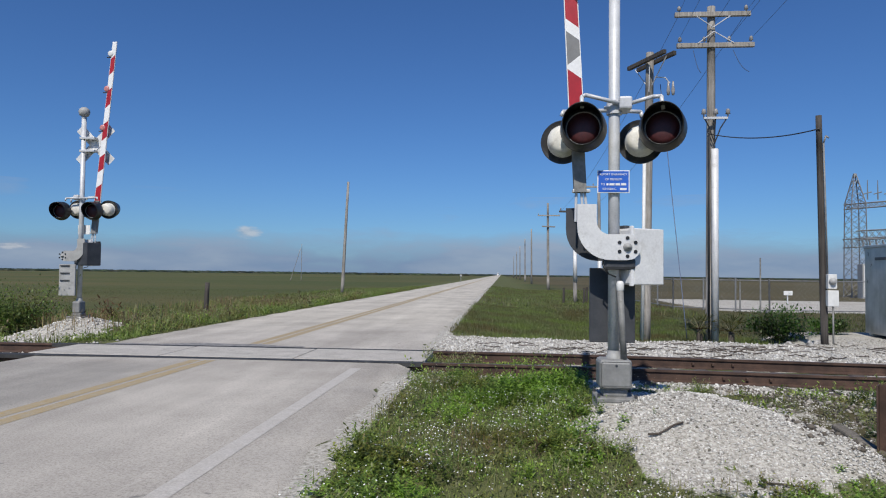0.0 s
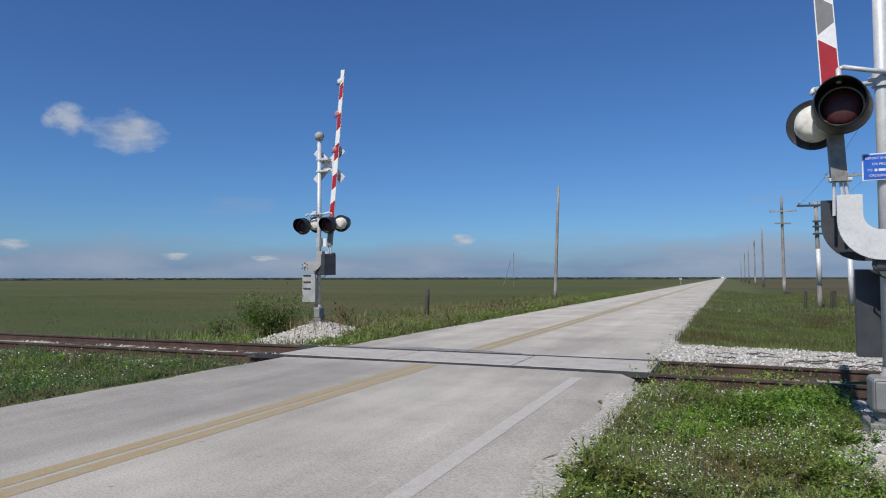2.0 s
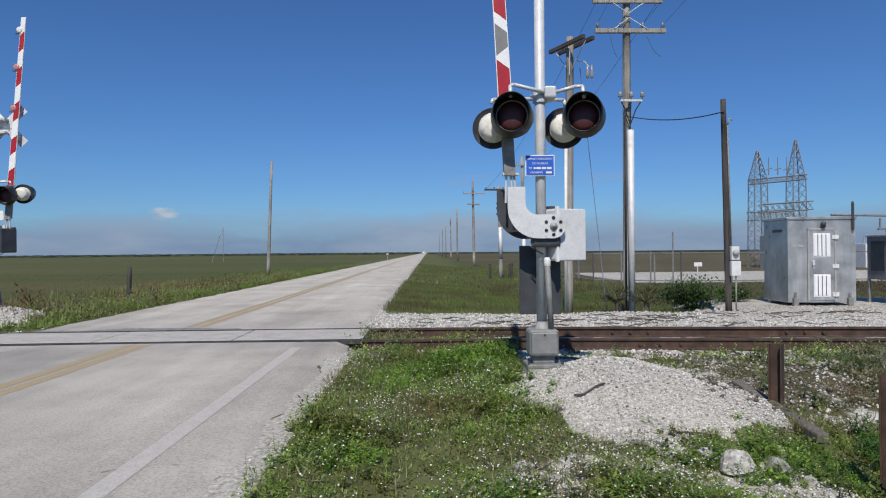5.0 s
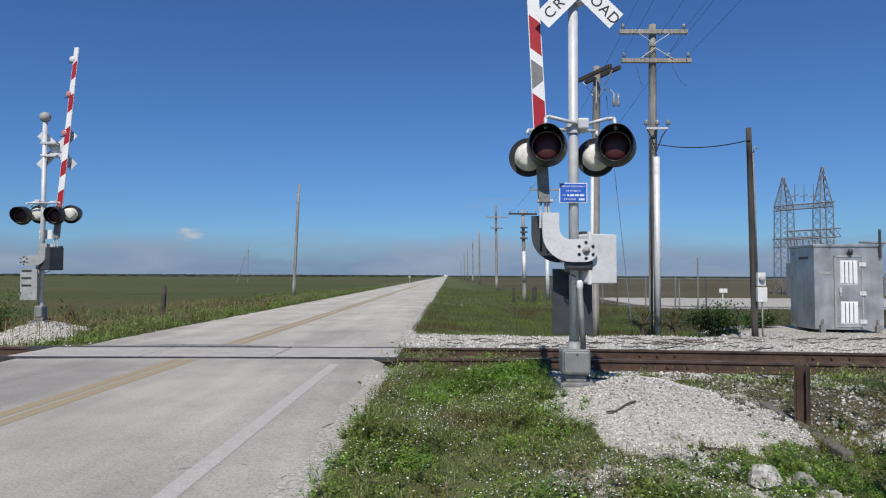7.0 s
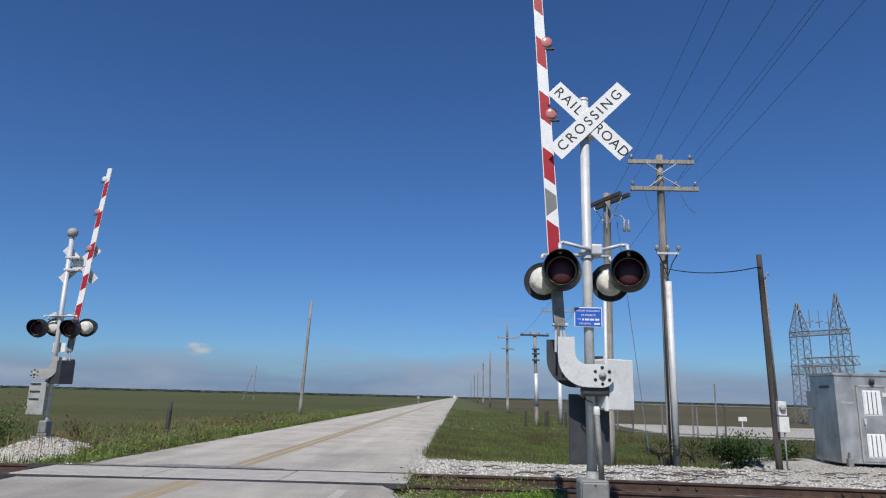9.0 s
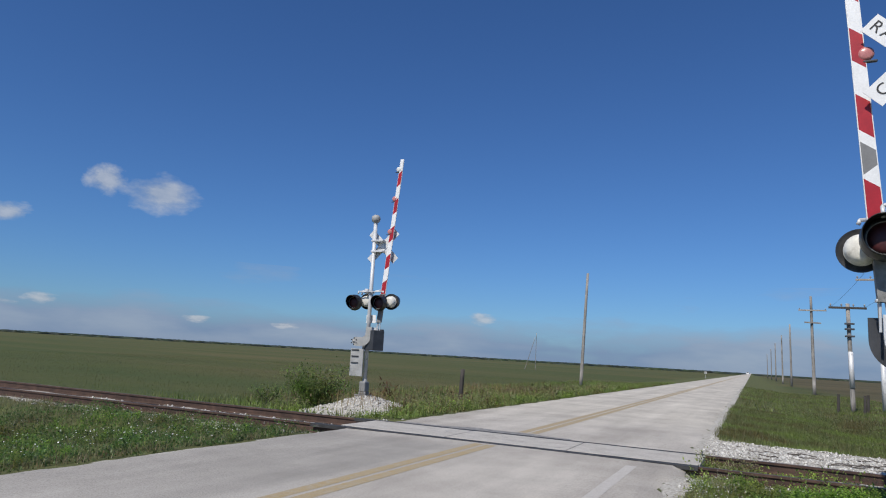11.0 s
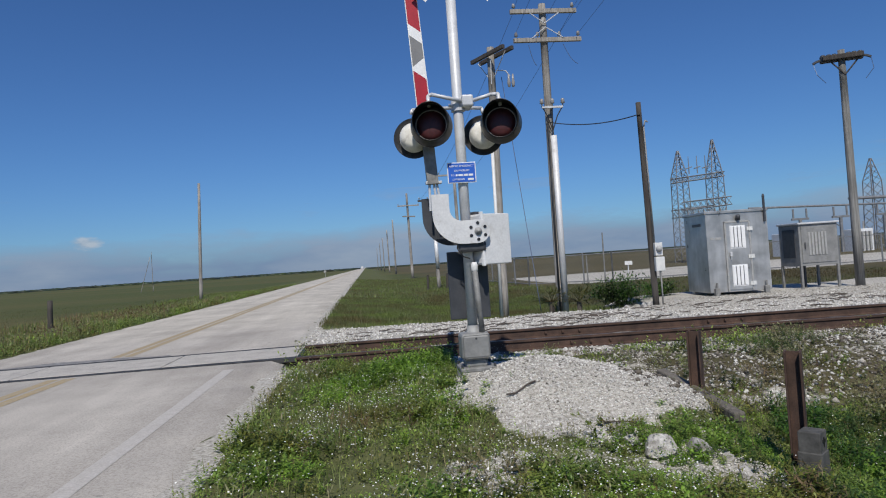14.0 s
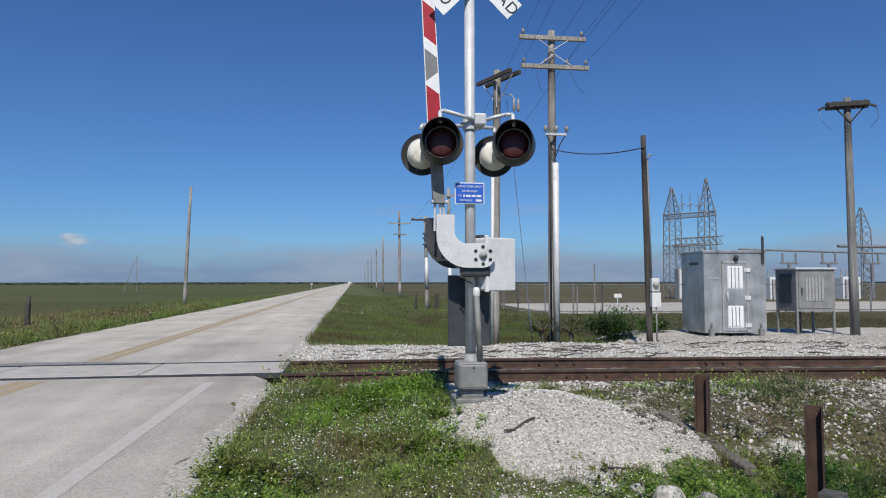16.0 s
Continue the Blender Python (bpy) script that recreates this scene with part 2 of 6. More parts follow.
def ground_build(nt, b):
    at = nt.nodes.new("ShaderNodeAttribute")
    at.attribute_name = "gravel"
    ff = nt.nodes.new("ShaderNodeAttribute")
    ff.attribute_name = "field"
    n1, n2, n3 = noise_tex(nt, 0.35, 6), noise_tex(nt, 3.5, 6, 0.7), noise_tex(nt, 28, 4, 0.7)
    verge = mix(nt, ramp(nt, n2, [(0.35, (0, 0, 0)), (0.65, (1, 1, 1))]), (0.07, 0.08, 0.032), (0.125, 0.135, 0.055))
    verge = mix(nt, ramp(nt, n3, [(0.55, (0, 0, 0)), (0.7, (0.6, 0.6, 0.6))]), verge, (0.13, 0.105, 0.07))
    tc = nt.nodes.new("ShaderNodeTexCoord")
    mp = nt.nodes.new("ShaderNodeMapping")
    mp.inputs["Scale"].default_value = (0.012, 0.05, 1)
    nt.links.new(tc.outputs["Object"], mp.inputs[0])
    nf = node(nt, "ShaderNodeTexNoise", Scale=1.0, Detail=8.0, Roughness=0.65)
    nt.links.new(mp.outputs[0], nf.inputs["Vector"])
    field = ramp(nt, nf.outputs["Fac"], [(0.34, (0.060, 0.080, 0.028)), (0.5, (0.083, 0.088, 0.034)), (0.66, (0.115, 0.10, 0.045))])
    field = mix(nt, 1.0, field, ramp(nt, n2, [(0.3, (0.8, 0.8, 0.8)), (0.7, (1.15, 1.15, 1.15))]), "MULTIPLY")
    br = nt.nodes.new("ShaderNodeAttribute")
    br.attribute_name = "sere"
    field = mix(nt, br.outputs["Fac"], field, ramp(nt, nf.outputs["Fac"], [(0.35, (0.07, 0.06, 0.034)), (0.65, (0.11, 0.088, 0.05))]))
    c = mix(nt, ff.outputs["Fac"], verge, field)
    grav = ramp(nt, n3, [(0.28, (0.16, 0.145, 0.12)), (0.45, (0.38, 0.36, 0.32)), (0.68, (0.63, 0.605, 0.555))])
    grav = mix(nt, 1.0, grav, ramp(nt, n1, [(0.35, (0.85, 0.84, 0.82)), (0.6, (1.0, 1.0, 1.0))]), "MULTIPLY")
    add = nt.nodes.new("ShaderNodeMath")
    add.operation = "MULTIPLY_ADD"
    nt.links.new(n2, add.inputs[0])
    add.inputs[1].default_value = 0.9
    nt.links.new(at.outputs["Fac"], add.inputs[2])
    k = ramp(nt, add.outputs[0], [(0.86, (0, 0, 0)), (0.98, (1, 1, 1))])
    nt.links.new(mix(nt, k, c, grav), b.inputs["Base Color"])
    b.inputs["Roughness"].default_value = 0.95
    b.inputs["Specular IOR Level"].default_value = 0.15
    bump(nt, b, n3, 0.6, 0.03)


GROUND = mat("limerock_and_turf", ground_build)


def road_build(nt, b):
    tc = nt.nodes.new("ShaderNodeTexCoord")
    mp = nt.nodes.new("ShaderNodeMapping")
    mp.inputs["Scale"].default_value = (1.3, 0.12, 1)
    nt.links.new(tc.outputs["Object"], mp.inputs[0])
    tr = node(nt, "ShaderNodeTexNoise", Scale=1.0, Detail=6.0, Roughness=0.6)
    nt.links.new(mp.outputs[0], tr.inputs["Vector"])
    c = ramp(nt, tr.outputs["Fac"], [(0.35, (0.355, 0.328, 0.292)), (0.65, (0.47, 0.437, 0.39))])
    # paler road tone, rising with distance past the crossing
    by = nt.nodes.new("ShaderNodeAttribute")
    by.attribute_name = "far_tone"
    c = mix(nt, by.outputs["Fac"], c, ramp(nt, tr.outputs["Fac"], [(0.35, (0.43, 0.398, 0.345)), (0.65, (0.54, 0.502, 0.438))]))
    ln = nt.nodes.new("ShaderNodeAttribute")
    ln.attribute_name = "old_lane"
    c = mix(nt, ln.outputs["Fac"], c, ramp(nt, tr.outputs["Fac"], [(0.35, (0.285, 0.268, 0.243)), (0.65, (0.375, 0.352, 0.318))]))
    patch = ramp(nt, noise_tex(nt, 0.5, 6, 0.65), [(0.36, (0.82, 0.815, 0.81)), (0.62, (1.07, 1.07, 1.065))])
    c = mix(nt, 1.0, c, patch, "MULTIPLY")
    agg = noise_tex(nt, 55, 3, 0.8)
    c = mix(nt, 1.0, c, ramp(nt, agg, [(0.3, (0.62, 0.61, 0.60)), (0.5, (1, 1, 1)), (0.72, (1.22, 1.22, 1.2))]), "MULTIPLY")
    spot = ramp(nt, noise_tex(nt, 5.5, 3, 0.55), [(0.70, (0, 0, 0)), (0.76, (0.75, 0.75, 0.75))])
    c = mix(nt, spot, c, (0.14, 0.135, 0.13))
    nt.links.new(c, b.inputs["Base Color"])
    b.inputs["Roughness"].default_value = 0.88
    b.inputs["Specular IOR Level"].default_value = 0.25
    bump(nt, b, agg, 0.5, 0.006)


ROAD = mat("bleached_asphalt", road_build)


def worn_paint(name, colour, under, keep):
    def build(nt, b):
        f = ramp(nt, noise_tex(nt, 9, 6, 0.75), [(keep - 0.12, (1, 1, 1)), (keep + 0.12, (0, 0, 0))])
        c = mix(nt, f, colour, under)
        c = mix(nt, 1.0, c, ramp(nt, noise_tex(nt, 60, 3), [(0.3, (0.8, 0.8, 0.8)), (0.7, (1.1, 1.1, 1.1))]), "MULTIPLY")
        nt.links.new(c, b.inputs["Base Color"])
        b.inputs["Roughness"].default_value = 0.85
    return mat(name, build)


YELLOW = worn_paint("worn_yellow_paint", (0.36, 0.265, 0.125), (0.35, 0.30, 0.215), 0.50)
EDGEWHITE = worn_paint("worn_white_paint", (0.475, 0.45, 0.415), (0.425, 0.395, 0.355), 0.49)
STOPWHITE = worn_paint("white_stop_paint", (0.72, 0.71, 0.70), (0.45, 0.44, 0.42), 0.33)
TAR = worn_paint("dark_tar_seal", (0.15, 0.145, 0.14), (0.30, 0.29, 0.275), 0.48)


# ---- mesh helpers ----
def mesh_of(name, bm, *materials, smooth=False):
    me = bpy.data.meshes.new(name)
    bmesh.ops.recalc_face_normals(bm, faces=bm.faces)
    bm.to_mesh(me)
    bm.free()
    for m in materials:
        me.materials.append(m)
    if smooth:
        for p in me.polygons:
            p.use_smooth = True
    return me


def part(name, bm, material, parent, label="", smooth=False):
    ob = new(name, mesh_of(name, bm, material, smooth=smooth))
    ob.parent = parent
    return tagged(ob, label) if label else ob


def thing(name, label, category, m=None, group="", kind=""):
    ob = new(name)
    ob.empty_display_size = 0.2
    if m is not None:
        ob.matrix_basis = m
    return tagged(ob, label, category, group, kind)


def solo(name, bm, material, label, category, group="", kind="", smooth=False):
    return tagged(new(name, mesh_of(name, bm, material, smooth=smooth)), label, category, group, kind)


def box(bm, x0, x1, y0, y1, z0, z1, bev=0.0, m=None):
    r = bmesh.ops.create_cube(bm, size=1)
    vs = r["verts"]
    bmesh.ops.scale(bm, vec=(x1 - x0, y1 - y0, z1 - z0), verts=vs)
    bmesh.ops.translate(bm, vec=((x0 + x1) / 2, (y0 + y1) / 2, (z0 + z1) / 2), verts=vs)
    if bev:
        es = list({e for v in vs for e in v.link_edges})
        r = bmesh.ops.bevel(bm, geom=es, offset=bev, segments=2, affect="EDGES", profile=0.5)
        vs = list({v for f in r["faces"] for v in f.verts} | {v for v in vs if v.is_valid})
    if m is not None:
        bmesh.ops.transform(bm, matrix=m, verts=vs)
    return bm


def tube(bm, p, q, r0, r1=None, seg=16, caps=True):
    p, q = Vector(p), Vector(q)
    d = q - p
    m = Matrix.Translation((p + q) / 2) @ d.to_track_quat("Z", "Y").to_matrix().to_4x4()
    bmesh.ops.create_cone(bm, cap_ends=caps, segments=seg, radius1=r0, radius2=r0 if r1 is None else r1, depth=d.length, matrix=m)
    return bm


def path_tube(bm, pts, r, seg=8):
    for p, q in zip(pts, pts[1:]):
        tube(bm, p, q, r, r, seg)
    for p in pts[1:-1]:
        bmesh.ops.create_icosphere(bm, subdivisions=1, radius=r * 1.02, matrix=Matrix.Translation(p))
    return bm


def lathe(bm, prof, seg=24, m=None):
    """prof: (radius, height) pairs, turned about z."""
    rings = []
    for r, z in prof:
        rings.append([bm.verts.new((r * math.cos(2 * math.pi * i / seg), r * math.sin(2 * math.pi * i / seg), z)) for i in range(seg)])
    for a1, b1 in zip(rings, rings[1:]):
        for i in range(seg):
            j = (i + 1) % seg
            bm.faces.new((a1[i], a1[j], b1[j], b1[i]))
    if m is not None:
        bmesh.ops.transform(bm, matrix=m, verts=[v for g in rings for v in g])
    return bm


def plate(bm, outline, thick, m):
    """A flat outline in local x, y, as a plate from 0 to thick."""
    lo = [bm.verts.new(m @ Vector((x, y, 0))) for x, y in outline]
    hi = [bm.verts.new(m @ Vector((x, y, thick))) for x, y in outline]
    bm.faces.new(lo)
    bm.faces.new(hi[::-1])
    n = len(lo)
    for i in range(n):
        j = (i + 1) % n
        bm.faces.new((lo[i], hi[i], hi[j], lo[j]))
    return bm


def B():
    return bmesh.new()


def lettering(text, size, material, parent, m, name="lettering", spacing=1.0):
    cu = bpy.data.curves.new(name, "FONT")
    cu.body, cu.size, cu.extrude = text, size, 0.0015
    cu.align_x, cu.align_y, cu.space_character = "CENTER", "CENTER", spacing
    cu.materials.append(material)
    ob = new(name, cu)
    ob.parent, ob.matrix_basis = parent, m
    return ob


def scatter(name, verts, faces, place, scale, yaw, tilt, material, label, category, parent=None):
    """One mesh of many copies of a small shape: place (n, 3), scale (n,) or (n, 3), yaw and tilt (n,)."""
    v = np.asarray(verts, float)
    n, k = len(place), len(v)
    s = scale[:, None] if scale.ndim == 1 else scale
    p = v[None, :, :] * s[:, None, :]
    ct, st = np.cos(tilt)[:, None], np.sin(tilt)[:, None]
    y2, z2 = p[:, :, 1] * ct - p[:, :, 2] * st, p[:, :, 1] * st + p[:, :, 2] * ct
    cy, sy = np.cos(yaw)[:, None], np.sin(yaw)[:, None]
    out = np.stack((p[:, :, 0] * cy - y2 * sy, p[:, :, 0] * sy + y2 * cy, z2), axis=2) + np.asarray(place)[:, None, :]
    out = out.reshape(-1, 3)
    f = np.asarray(faces, int)
    allf = (f[None, :, :] + (np.arange(n) * k)[:, None, None]).reshape(-1)
    w = f.shape[1]
    me = bpy.data.meshes.new(name)
    me.vertices.add(len(out))
    me.vertices.foreach_set("co", out.ravel())
    me.loops.add(len(allf))
    me.loops.foreach_set("vertex_index", allf)
    me.polygons.add(len(allf) // w)
    me.polygons.foreach_set("loop_start", np.arange(0, len(allf), w))
    me.update(calc_edges=True)
    me.validate()
    me.materials.append(material)
    ob = new(name, me)
    if parent is not None:
        ob.parent = parent
        ob["kind"] = "stuff"
        return ob
    return tagged(ob, label, category, kind="stuff")


LEAF = ([(-0.5, 0, 0), (0.5, 0, 0), (0.35, 0.25, 0.8), (-0.35, 0.25, 0.8), (0, 0.7, 1.1)], [(0, 1, 2), (0, 2, 3), (3, 2, 4)])
BLADE = ([(-0.5, 0, 0), (0.5, 0, 0), (0.0, 0.25, 1.0), (0.3, 0.08, 0.55), (-0.3, 0.08, 0.55)], [(0, 1, 3), (0, 3, 4), (4, 3, 2)])
PEBBLE = ([(1, 0, 0), (0, 1, 0), (-1, 0.2, 0), (0.1, -1, 0), (0.2, 0.1, 0.75), (-0.1, 0, -0.6)],
          [(0, 1, 4), (1, 2, 4), (2, 3, 4), (3, 0, 4), (1, 0, 5), (2, 1, 5), (3, 2, 5), (0, 3, 5)])
rng = np.random.default_rng(7)


# ---- the lie of the land ----
ROAD_L, ROAD_R = -7.3, -1.45


def soft(u):
    return 0.5 * (u + np.sqrt(u * u + 1))


def track_y(x):
    """Centre line of the track."""
    return 10.36 - 0.10 * soft(x - 1) - 0.02 * soft(-x - 1)


def smooth(u):
    u = np.clip(u, 0, 1)
    return u * u * (3 - 2 * u)


def wob(x, y, s, ph=0.0):
    return (np.sin(x * s + 1.3 * np.sin(y * s * 0.7 + ph)) + np.sin(y * s * 1.1 + 1.7 * np.sin(x * s * 0.6 + ph + 2))) * 0.5


def land(x, y):
    """Height of the ground."""
    x, y = np.asarray(x, float), np.asarray(y, float)
    d = np.maximum(np.maximum(ROAD_L - x, x - ROAD_R), 0)
    z = np.maximum(-0.42, -0.032 - 0.10 * d)
    dt = np.abs(y - track_y(x))
    off = np.where(d > 0, 1.0, 0.0)
    bed = -0.17 - 0.28 * smooth((dt - 1.6) / 3.0)
    z = np.maximum(z, np.where(d > 0, bed, -1))
    z = np.where(dt < 1.6, np.minimum(z, -0.165), z)
    far_side = smooth((x + 2) / 1.5) * smooth((y - track_y(x) - 0.9) / 0.6) * smooth((15.6 - y) / 0.9)
    z = z * (1 - far_side) + (-0.11) * far_side
    pad = smooth((x - 6.2) / 1.5) * smooth((y - 12.5) / 1.0) * smooth((19.5 - y) / 1.5) * smooth((24 - x) / 3)
    z = z * (1 - pad) + (-0.09) * pad
    z = z + 0.29 * np.exp(-((x - 1.65) / 1.15) ** 2 - ((y - 6.5) / 1.45) ** 2)
    z = z + 0.45 * np.exp(-((x + 10.5) / 1.3) ** 2 - ((y - 15.2) / 1.2) ** 2)
    z = z + 0.075 * np.exp(-((x - 0.98) / 0.55) ** 2 - ((y - 6.62) / 0.6) ** 2)
    z = z - 0.20 * smooth((x - 2.5) / 0.8) * smooth((7.0 - y) / 2.5)
    z = z + 0.23 * np.exp(-((x - 1.95) / 0.75) ** 2 - ((y - 6.45) / 0.85) ** 2) + 0.26 * np.exp(-((x - 2.75) / 0.6) ** 2 - ((y - 5.7) / 0.7) ** 2)
    z = z + 0.018 * wob(x, y, 2.3) * np.minimum(d, 1) + 0.022 * wob(x, y, 5.3, 4.0) * np.minimum(d, 1) * smooth((9 - y) / 1.5) + 0.008 * wob(x, y, 9.1, 1.0) * np.minimum(d * 4, 1)
    return np.where(d <= 0, np.where((x > ROAD_R - 0.30) | (x < ROAD_L + 0.22), -0.045, -0.09), z)


def gravel_mask(x, y):
    """1 where crushed limestone lies bare, 0 under turf; lowered between the rails to imitate shade."""
    x, y = np.asarray(x, float), np.asarray(y, float)
    rag = 0.30 * wob(x, y, 3.1) + 0.18 * wob(x, y, 7.7, 2.0)
    g = np.zeros_like(x)
    dt = np.abs(y - track_y(x))
    right = smooth((x + 1.6) / 0.4)
    g = np.maximum(g, right * smooth((y - track_y(x) + 2.0 + rag) / 0.5) * smooth((15.3 + rag - y) / 0.5))
    g = np.maximum(g, (1 - right) * 0.62 * smooth((1.5 + rag - dt) / 0.4))
    m = ((x - 1.85) / 1.3) ** 2 + ((y - 6.5) / 1.7) ** 2
    g = np.maximum(g, smooth((1.15 + rag - m) / 0.35))
    tail = ((x - 1.9) / 1.1) ** 2 + ((y - 4.7) / 1.0) ** 2
    g = np.maximum(g, 0.40 * smooth((1.1 + 1.4 * rag - tail) / 0.5))
    g = np.maximum(g, smooth((x - 6.4 + rag) / 0.8) * smooth((y - 12.0) / 0.8) * smooth((19 - y) / 1.0) * smooth((24 - x) / 3))
    lm = ((x + 10.4) / 1.45) ** 2 + ((y - 14.6) / 1.7) ** 2
    g = np.maximum(g, smooth((1.0 + rag - lm) / 0.3))
    edge = np.minimum(np.abs(x - ROAD_R), np.abs(x - ROAD_L))
    side = np.where((x > ROAD_R - 0.3), 0.20, 0.05)
    g = np.maximum(g, 0.97 * smooth((side + np.where(x > ROAD_R - 0.3, 0.12, 0.45) * rag - edge) / 0.15))
    yard = smooth((x - 10) / 2) * smooth((y - 34 + rag * 2) / 1.5) * smooth((56 - y) / 8) * smooth((140 - x) / 20)
    g = np.maximum(g, yard)
    dry = (0.36 + 0.5 * rag) * smooth((x - 2.5) / 0.6) * smooth((y - 5.6 + rag) / 0.7) * smooth((9.3 - y) / 0.5)
    path = ((x - 0.62) / 0.38) ** 2 + ((y - 3.85) / 0.55) ** 2
    g = np.maximum(g, 0.58 * smooth((1.0 + 1.8 * rag - path) / 0.6))
    crossing_end = ((x + 1.2) / 0.42) ** 2 + ((y - 9.1) / 0.38) ** 2
    g = np.maximum(g, 0.85 * smooth((1.0 + rag - crossing_end) / 0.5))
    rocks = ((x - 2.32) / 0.55) ** 2 + ((y - 4.15) / 0.5) ** 2
    g = np.maximum(g, 0.52 * smooth((1.0 + 1.5 * rag - rocks) / 0.6))
    # less white between the rails: tie and rail shadow put into the ground colour
    g = np.where((dt < 0.68) & (x > -1.2), np.where(x > 1.3, 0.1, 0.55) * g, g)
    return np.maximum(g, dry)


def rubbly(x, y):
    """1 on the bare brown strip between the mound and the track."""
    return smooth((x - 2.5 + 0.3 * wob(x, y, 2.0)) / 0.6) * smooth((y - 5.6 + 0.4 * wob(x, y, 1.6)) / 0.8) * smooth((9.3 - y) / 0.5)


def axis(lo, hi, step, reach_lo, reach_hi, grow=1.16):
    mid = list(np.arange(lo, hi, step))
    out, s, v = [], step, hi
    while v < reach_hi:
        out.append(v)
        s *= grow
        v += s
    out.append(reach_hi)
    back, s, v = [], step, lo
    while v > reach_lo:
        s *= grow
        v -= s
        back.append(max(v, reach_lo))
    return np.array(back[::-1] + mid + out)


def grid_object(name, xs, ys, zf, material):
    X, Y = np.meshgrid(xs, ys)
    Z = zf(X, Y)
    co = np.stack((X.ravel(), Y.ravel(), Z.ravel()), axis=1)
    nx, ny = len(xs), len(ys)
    i = (np.arange(ny - 1)[:, None] * nx + np.arange(nx - 1)[None, :]).ravel()
    faces = np.stack((i, i + 1, i + nx + 1, i + nx), axis=1)
    me = bpy.data.meshes.new(name)
    me.vertices.add(len(co))
    me.vertices.foreach_set("co", co.ravel())
    me.loops.add(faces.size)
    me.loops.foreach_set("vertex_index", faces.ravel())
    me.polygons.add(len(faces))
    me.polygons.foreach_set("loop_start", np.arange(0, faces.size, 4))
    me.update(calc_edges=True)
    me.materials.append(material)
    me.polygons.foreach_set("use_smooth", np.ones(len(faces), bool))
    return new(name, me), X, Y


gx = axis(-15, 15, 0.16, -4800, 4800)
gy = axis(-3, 20, 0.16, -4800, 4800)
ground, GX, GY = grid_object("ground", gx, gy, land, GROUND)
at1 = ground.data.attributes.new("gravel", "FLOAT", "POINT")
at1.data.foreach_set("value", gravel_mask(GX, GY).ravel())
fd = smooth((np.maximum(ROAD_L - GX, GX - ROAD_R) - 3.0 - 0.8 * wob(GX, GY, 0.4)) / 3.0) * smooth((np.abs(GY - 6) - 10) / 4 + smooth((-GX - 11) / 3) + smooth((GX - 14) / 3))
fd = np.maximum(fd, 0.9 * rubbly(GX, GY))
at2 = ground.data.attributes.new("field", "FLOAT", "POINT")
at2.data.foreach_set("value", fd.ravel())
at3 = ground.data.attributes.new("sere", "FLOAT", "POINT")
at3.data.foreach_set("value", (0.85 * smooth((GX - 5) / 6 + 0.3 * wob(GX, GY, 0.35)) * smooth((GY - 17) / 6) + 0.9 * rubbly(GX, GY)).ravel())
tagged(ground, "flat marsh prairie with turf verges and white limerock", "ground", kind="structure")

# road slab with ragged edges and a slight crown
rx = np.concatenate(((ROAD_L,), np.linspace(ROAD_L + 0.10, ROAD_R - 0.18, 13), (ROAD_R,)))
ry = axis(-6, 40, 0.25, -400, 4700, 1.12)


def road_z(x, y):
    return 0.0 * x + 0.012 * (1 - ((x - (ROAD_L + ROAD_R) / 2) / 2.925) ** 2) - 0.012


road, RX, RY = grid_object("road", rx, ry, road_z, ROAD)
co = np.empty(len(road.data.vertices) * 3)
road.data.vertices.foreach_get("co", co)
co = co.reshape(-1, 3)
edge_r, edge_l = np.isclose(co[:, 0], ROAD_R), np.isclose(co[:, 0], ROAD_L)
jag = 0.07 * wob(co[:, 1] * 0 + 1, co[:, 1], 3.7) + 0.05 * wob(co[:, 1] * 0 + 2, co[:, 1], 9.0)
near_r, near_l = np.isclose(co[:, 0], ROAD_R - 0.18), np.isclose(co[:, 0], ROAD_L + 0.10)
for sel, k in ((edge_r, 1.0), (near_r, 1.0), (edge_l, 0.6), (near_l, 0.6)):
    co[sel, 0] += k * jag[sel]
co[edge_r | edge_l, 2] = -0.085
road.data.vertices.foreach_set("co", co.ravel())
at4 = road.data.attributes.new("far_tone", "FLOAT", "POINT")
at4.data.foreach_set("value", smooth((co[:, 1] - 12.5 + 0.8 * wob(co[:, 0], co[:, 1], 0.9)) / 7.0))
at5 = road.data.attributes.new("old_lane", "FLOAT", "POINT")
at5.data.foreach_set("value", 1.0 * smooth((-4.3 - co[:, 0]) / 0.6) * smooth((9.6 - co[:, 1]) / 1.2))
tagged(road, "sun-bleached two-lane asphalt road running to the horizon", "road", kind="structure")


def stripe(name, x, w, y0, y1, material, label, z=0.002):
    ys = np.arange(y0, min(y1, 60), 0.5).tolist() + (np.geomspace(60, y1, 12).tolist() if y1 > 60 else [y1])
    bm = B()
    prev = None
    for yy in ys:
        zz = float(road_z(x, yy)) + z
        cur = [bm.verts.new((x - w / 2, yy, zz)), bm.verts.new((x + w / 2, yy, zz))]
        if prev:
            bm.faces.new((prev[0], prev[1], cur[1], cur[0]))
        prev = cur
    return solo(name, bm, material, label, "road marking", kind="structure")


for dx, y0, y1 in ((-0.11, -12, 9.3), (0.11, -12, 9.3), (-0.11, 11.6, 900), (0.11, 11.6, 900)):
    stripe("centre_line", -4.52 + dx, 0.16, y0, y1, YELLOW, "worn double yellow centre line on the road")
stripe("edge_line", -2.155, 0.15, -12, 8.9, EDGEWHITE, "faded white edge line on the road")
bm = B()
box(bm, -4.20, -2.35, 1.58, 2.195, -0.02, 0.007)
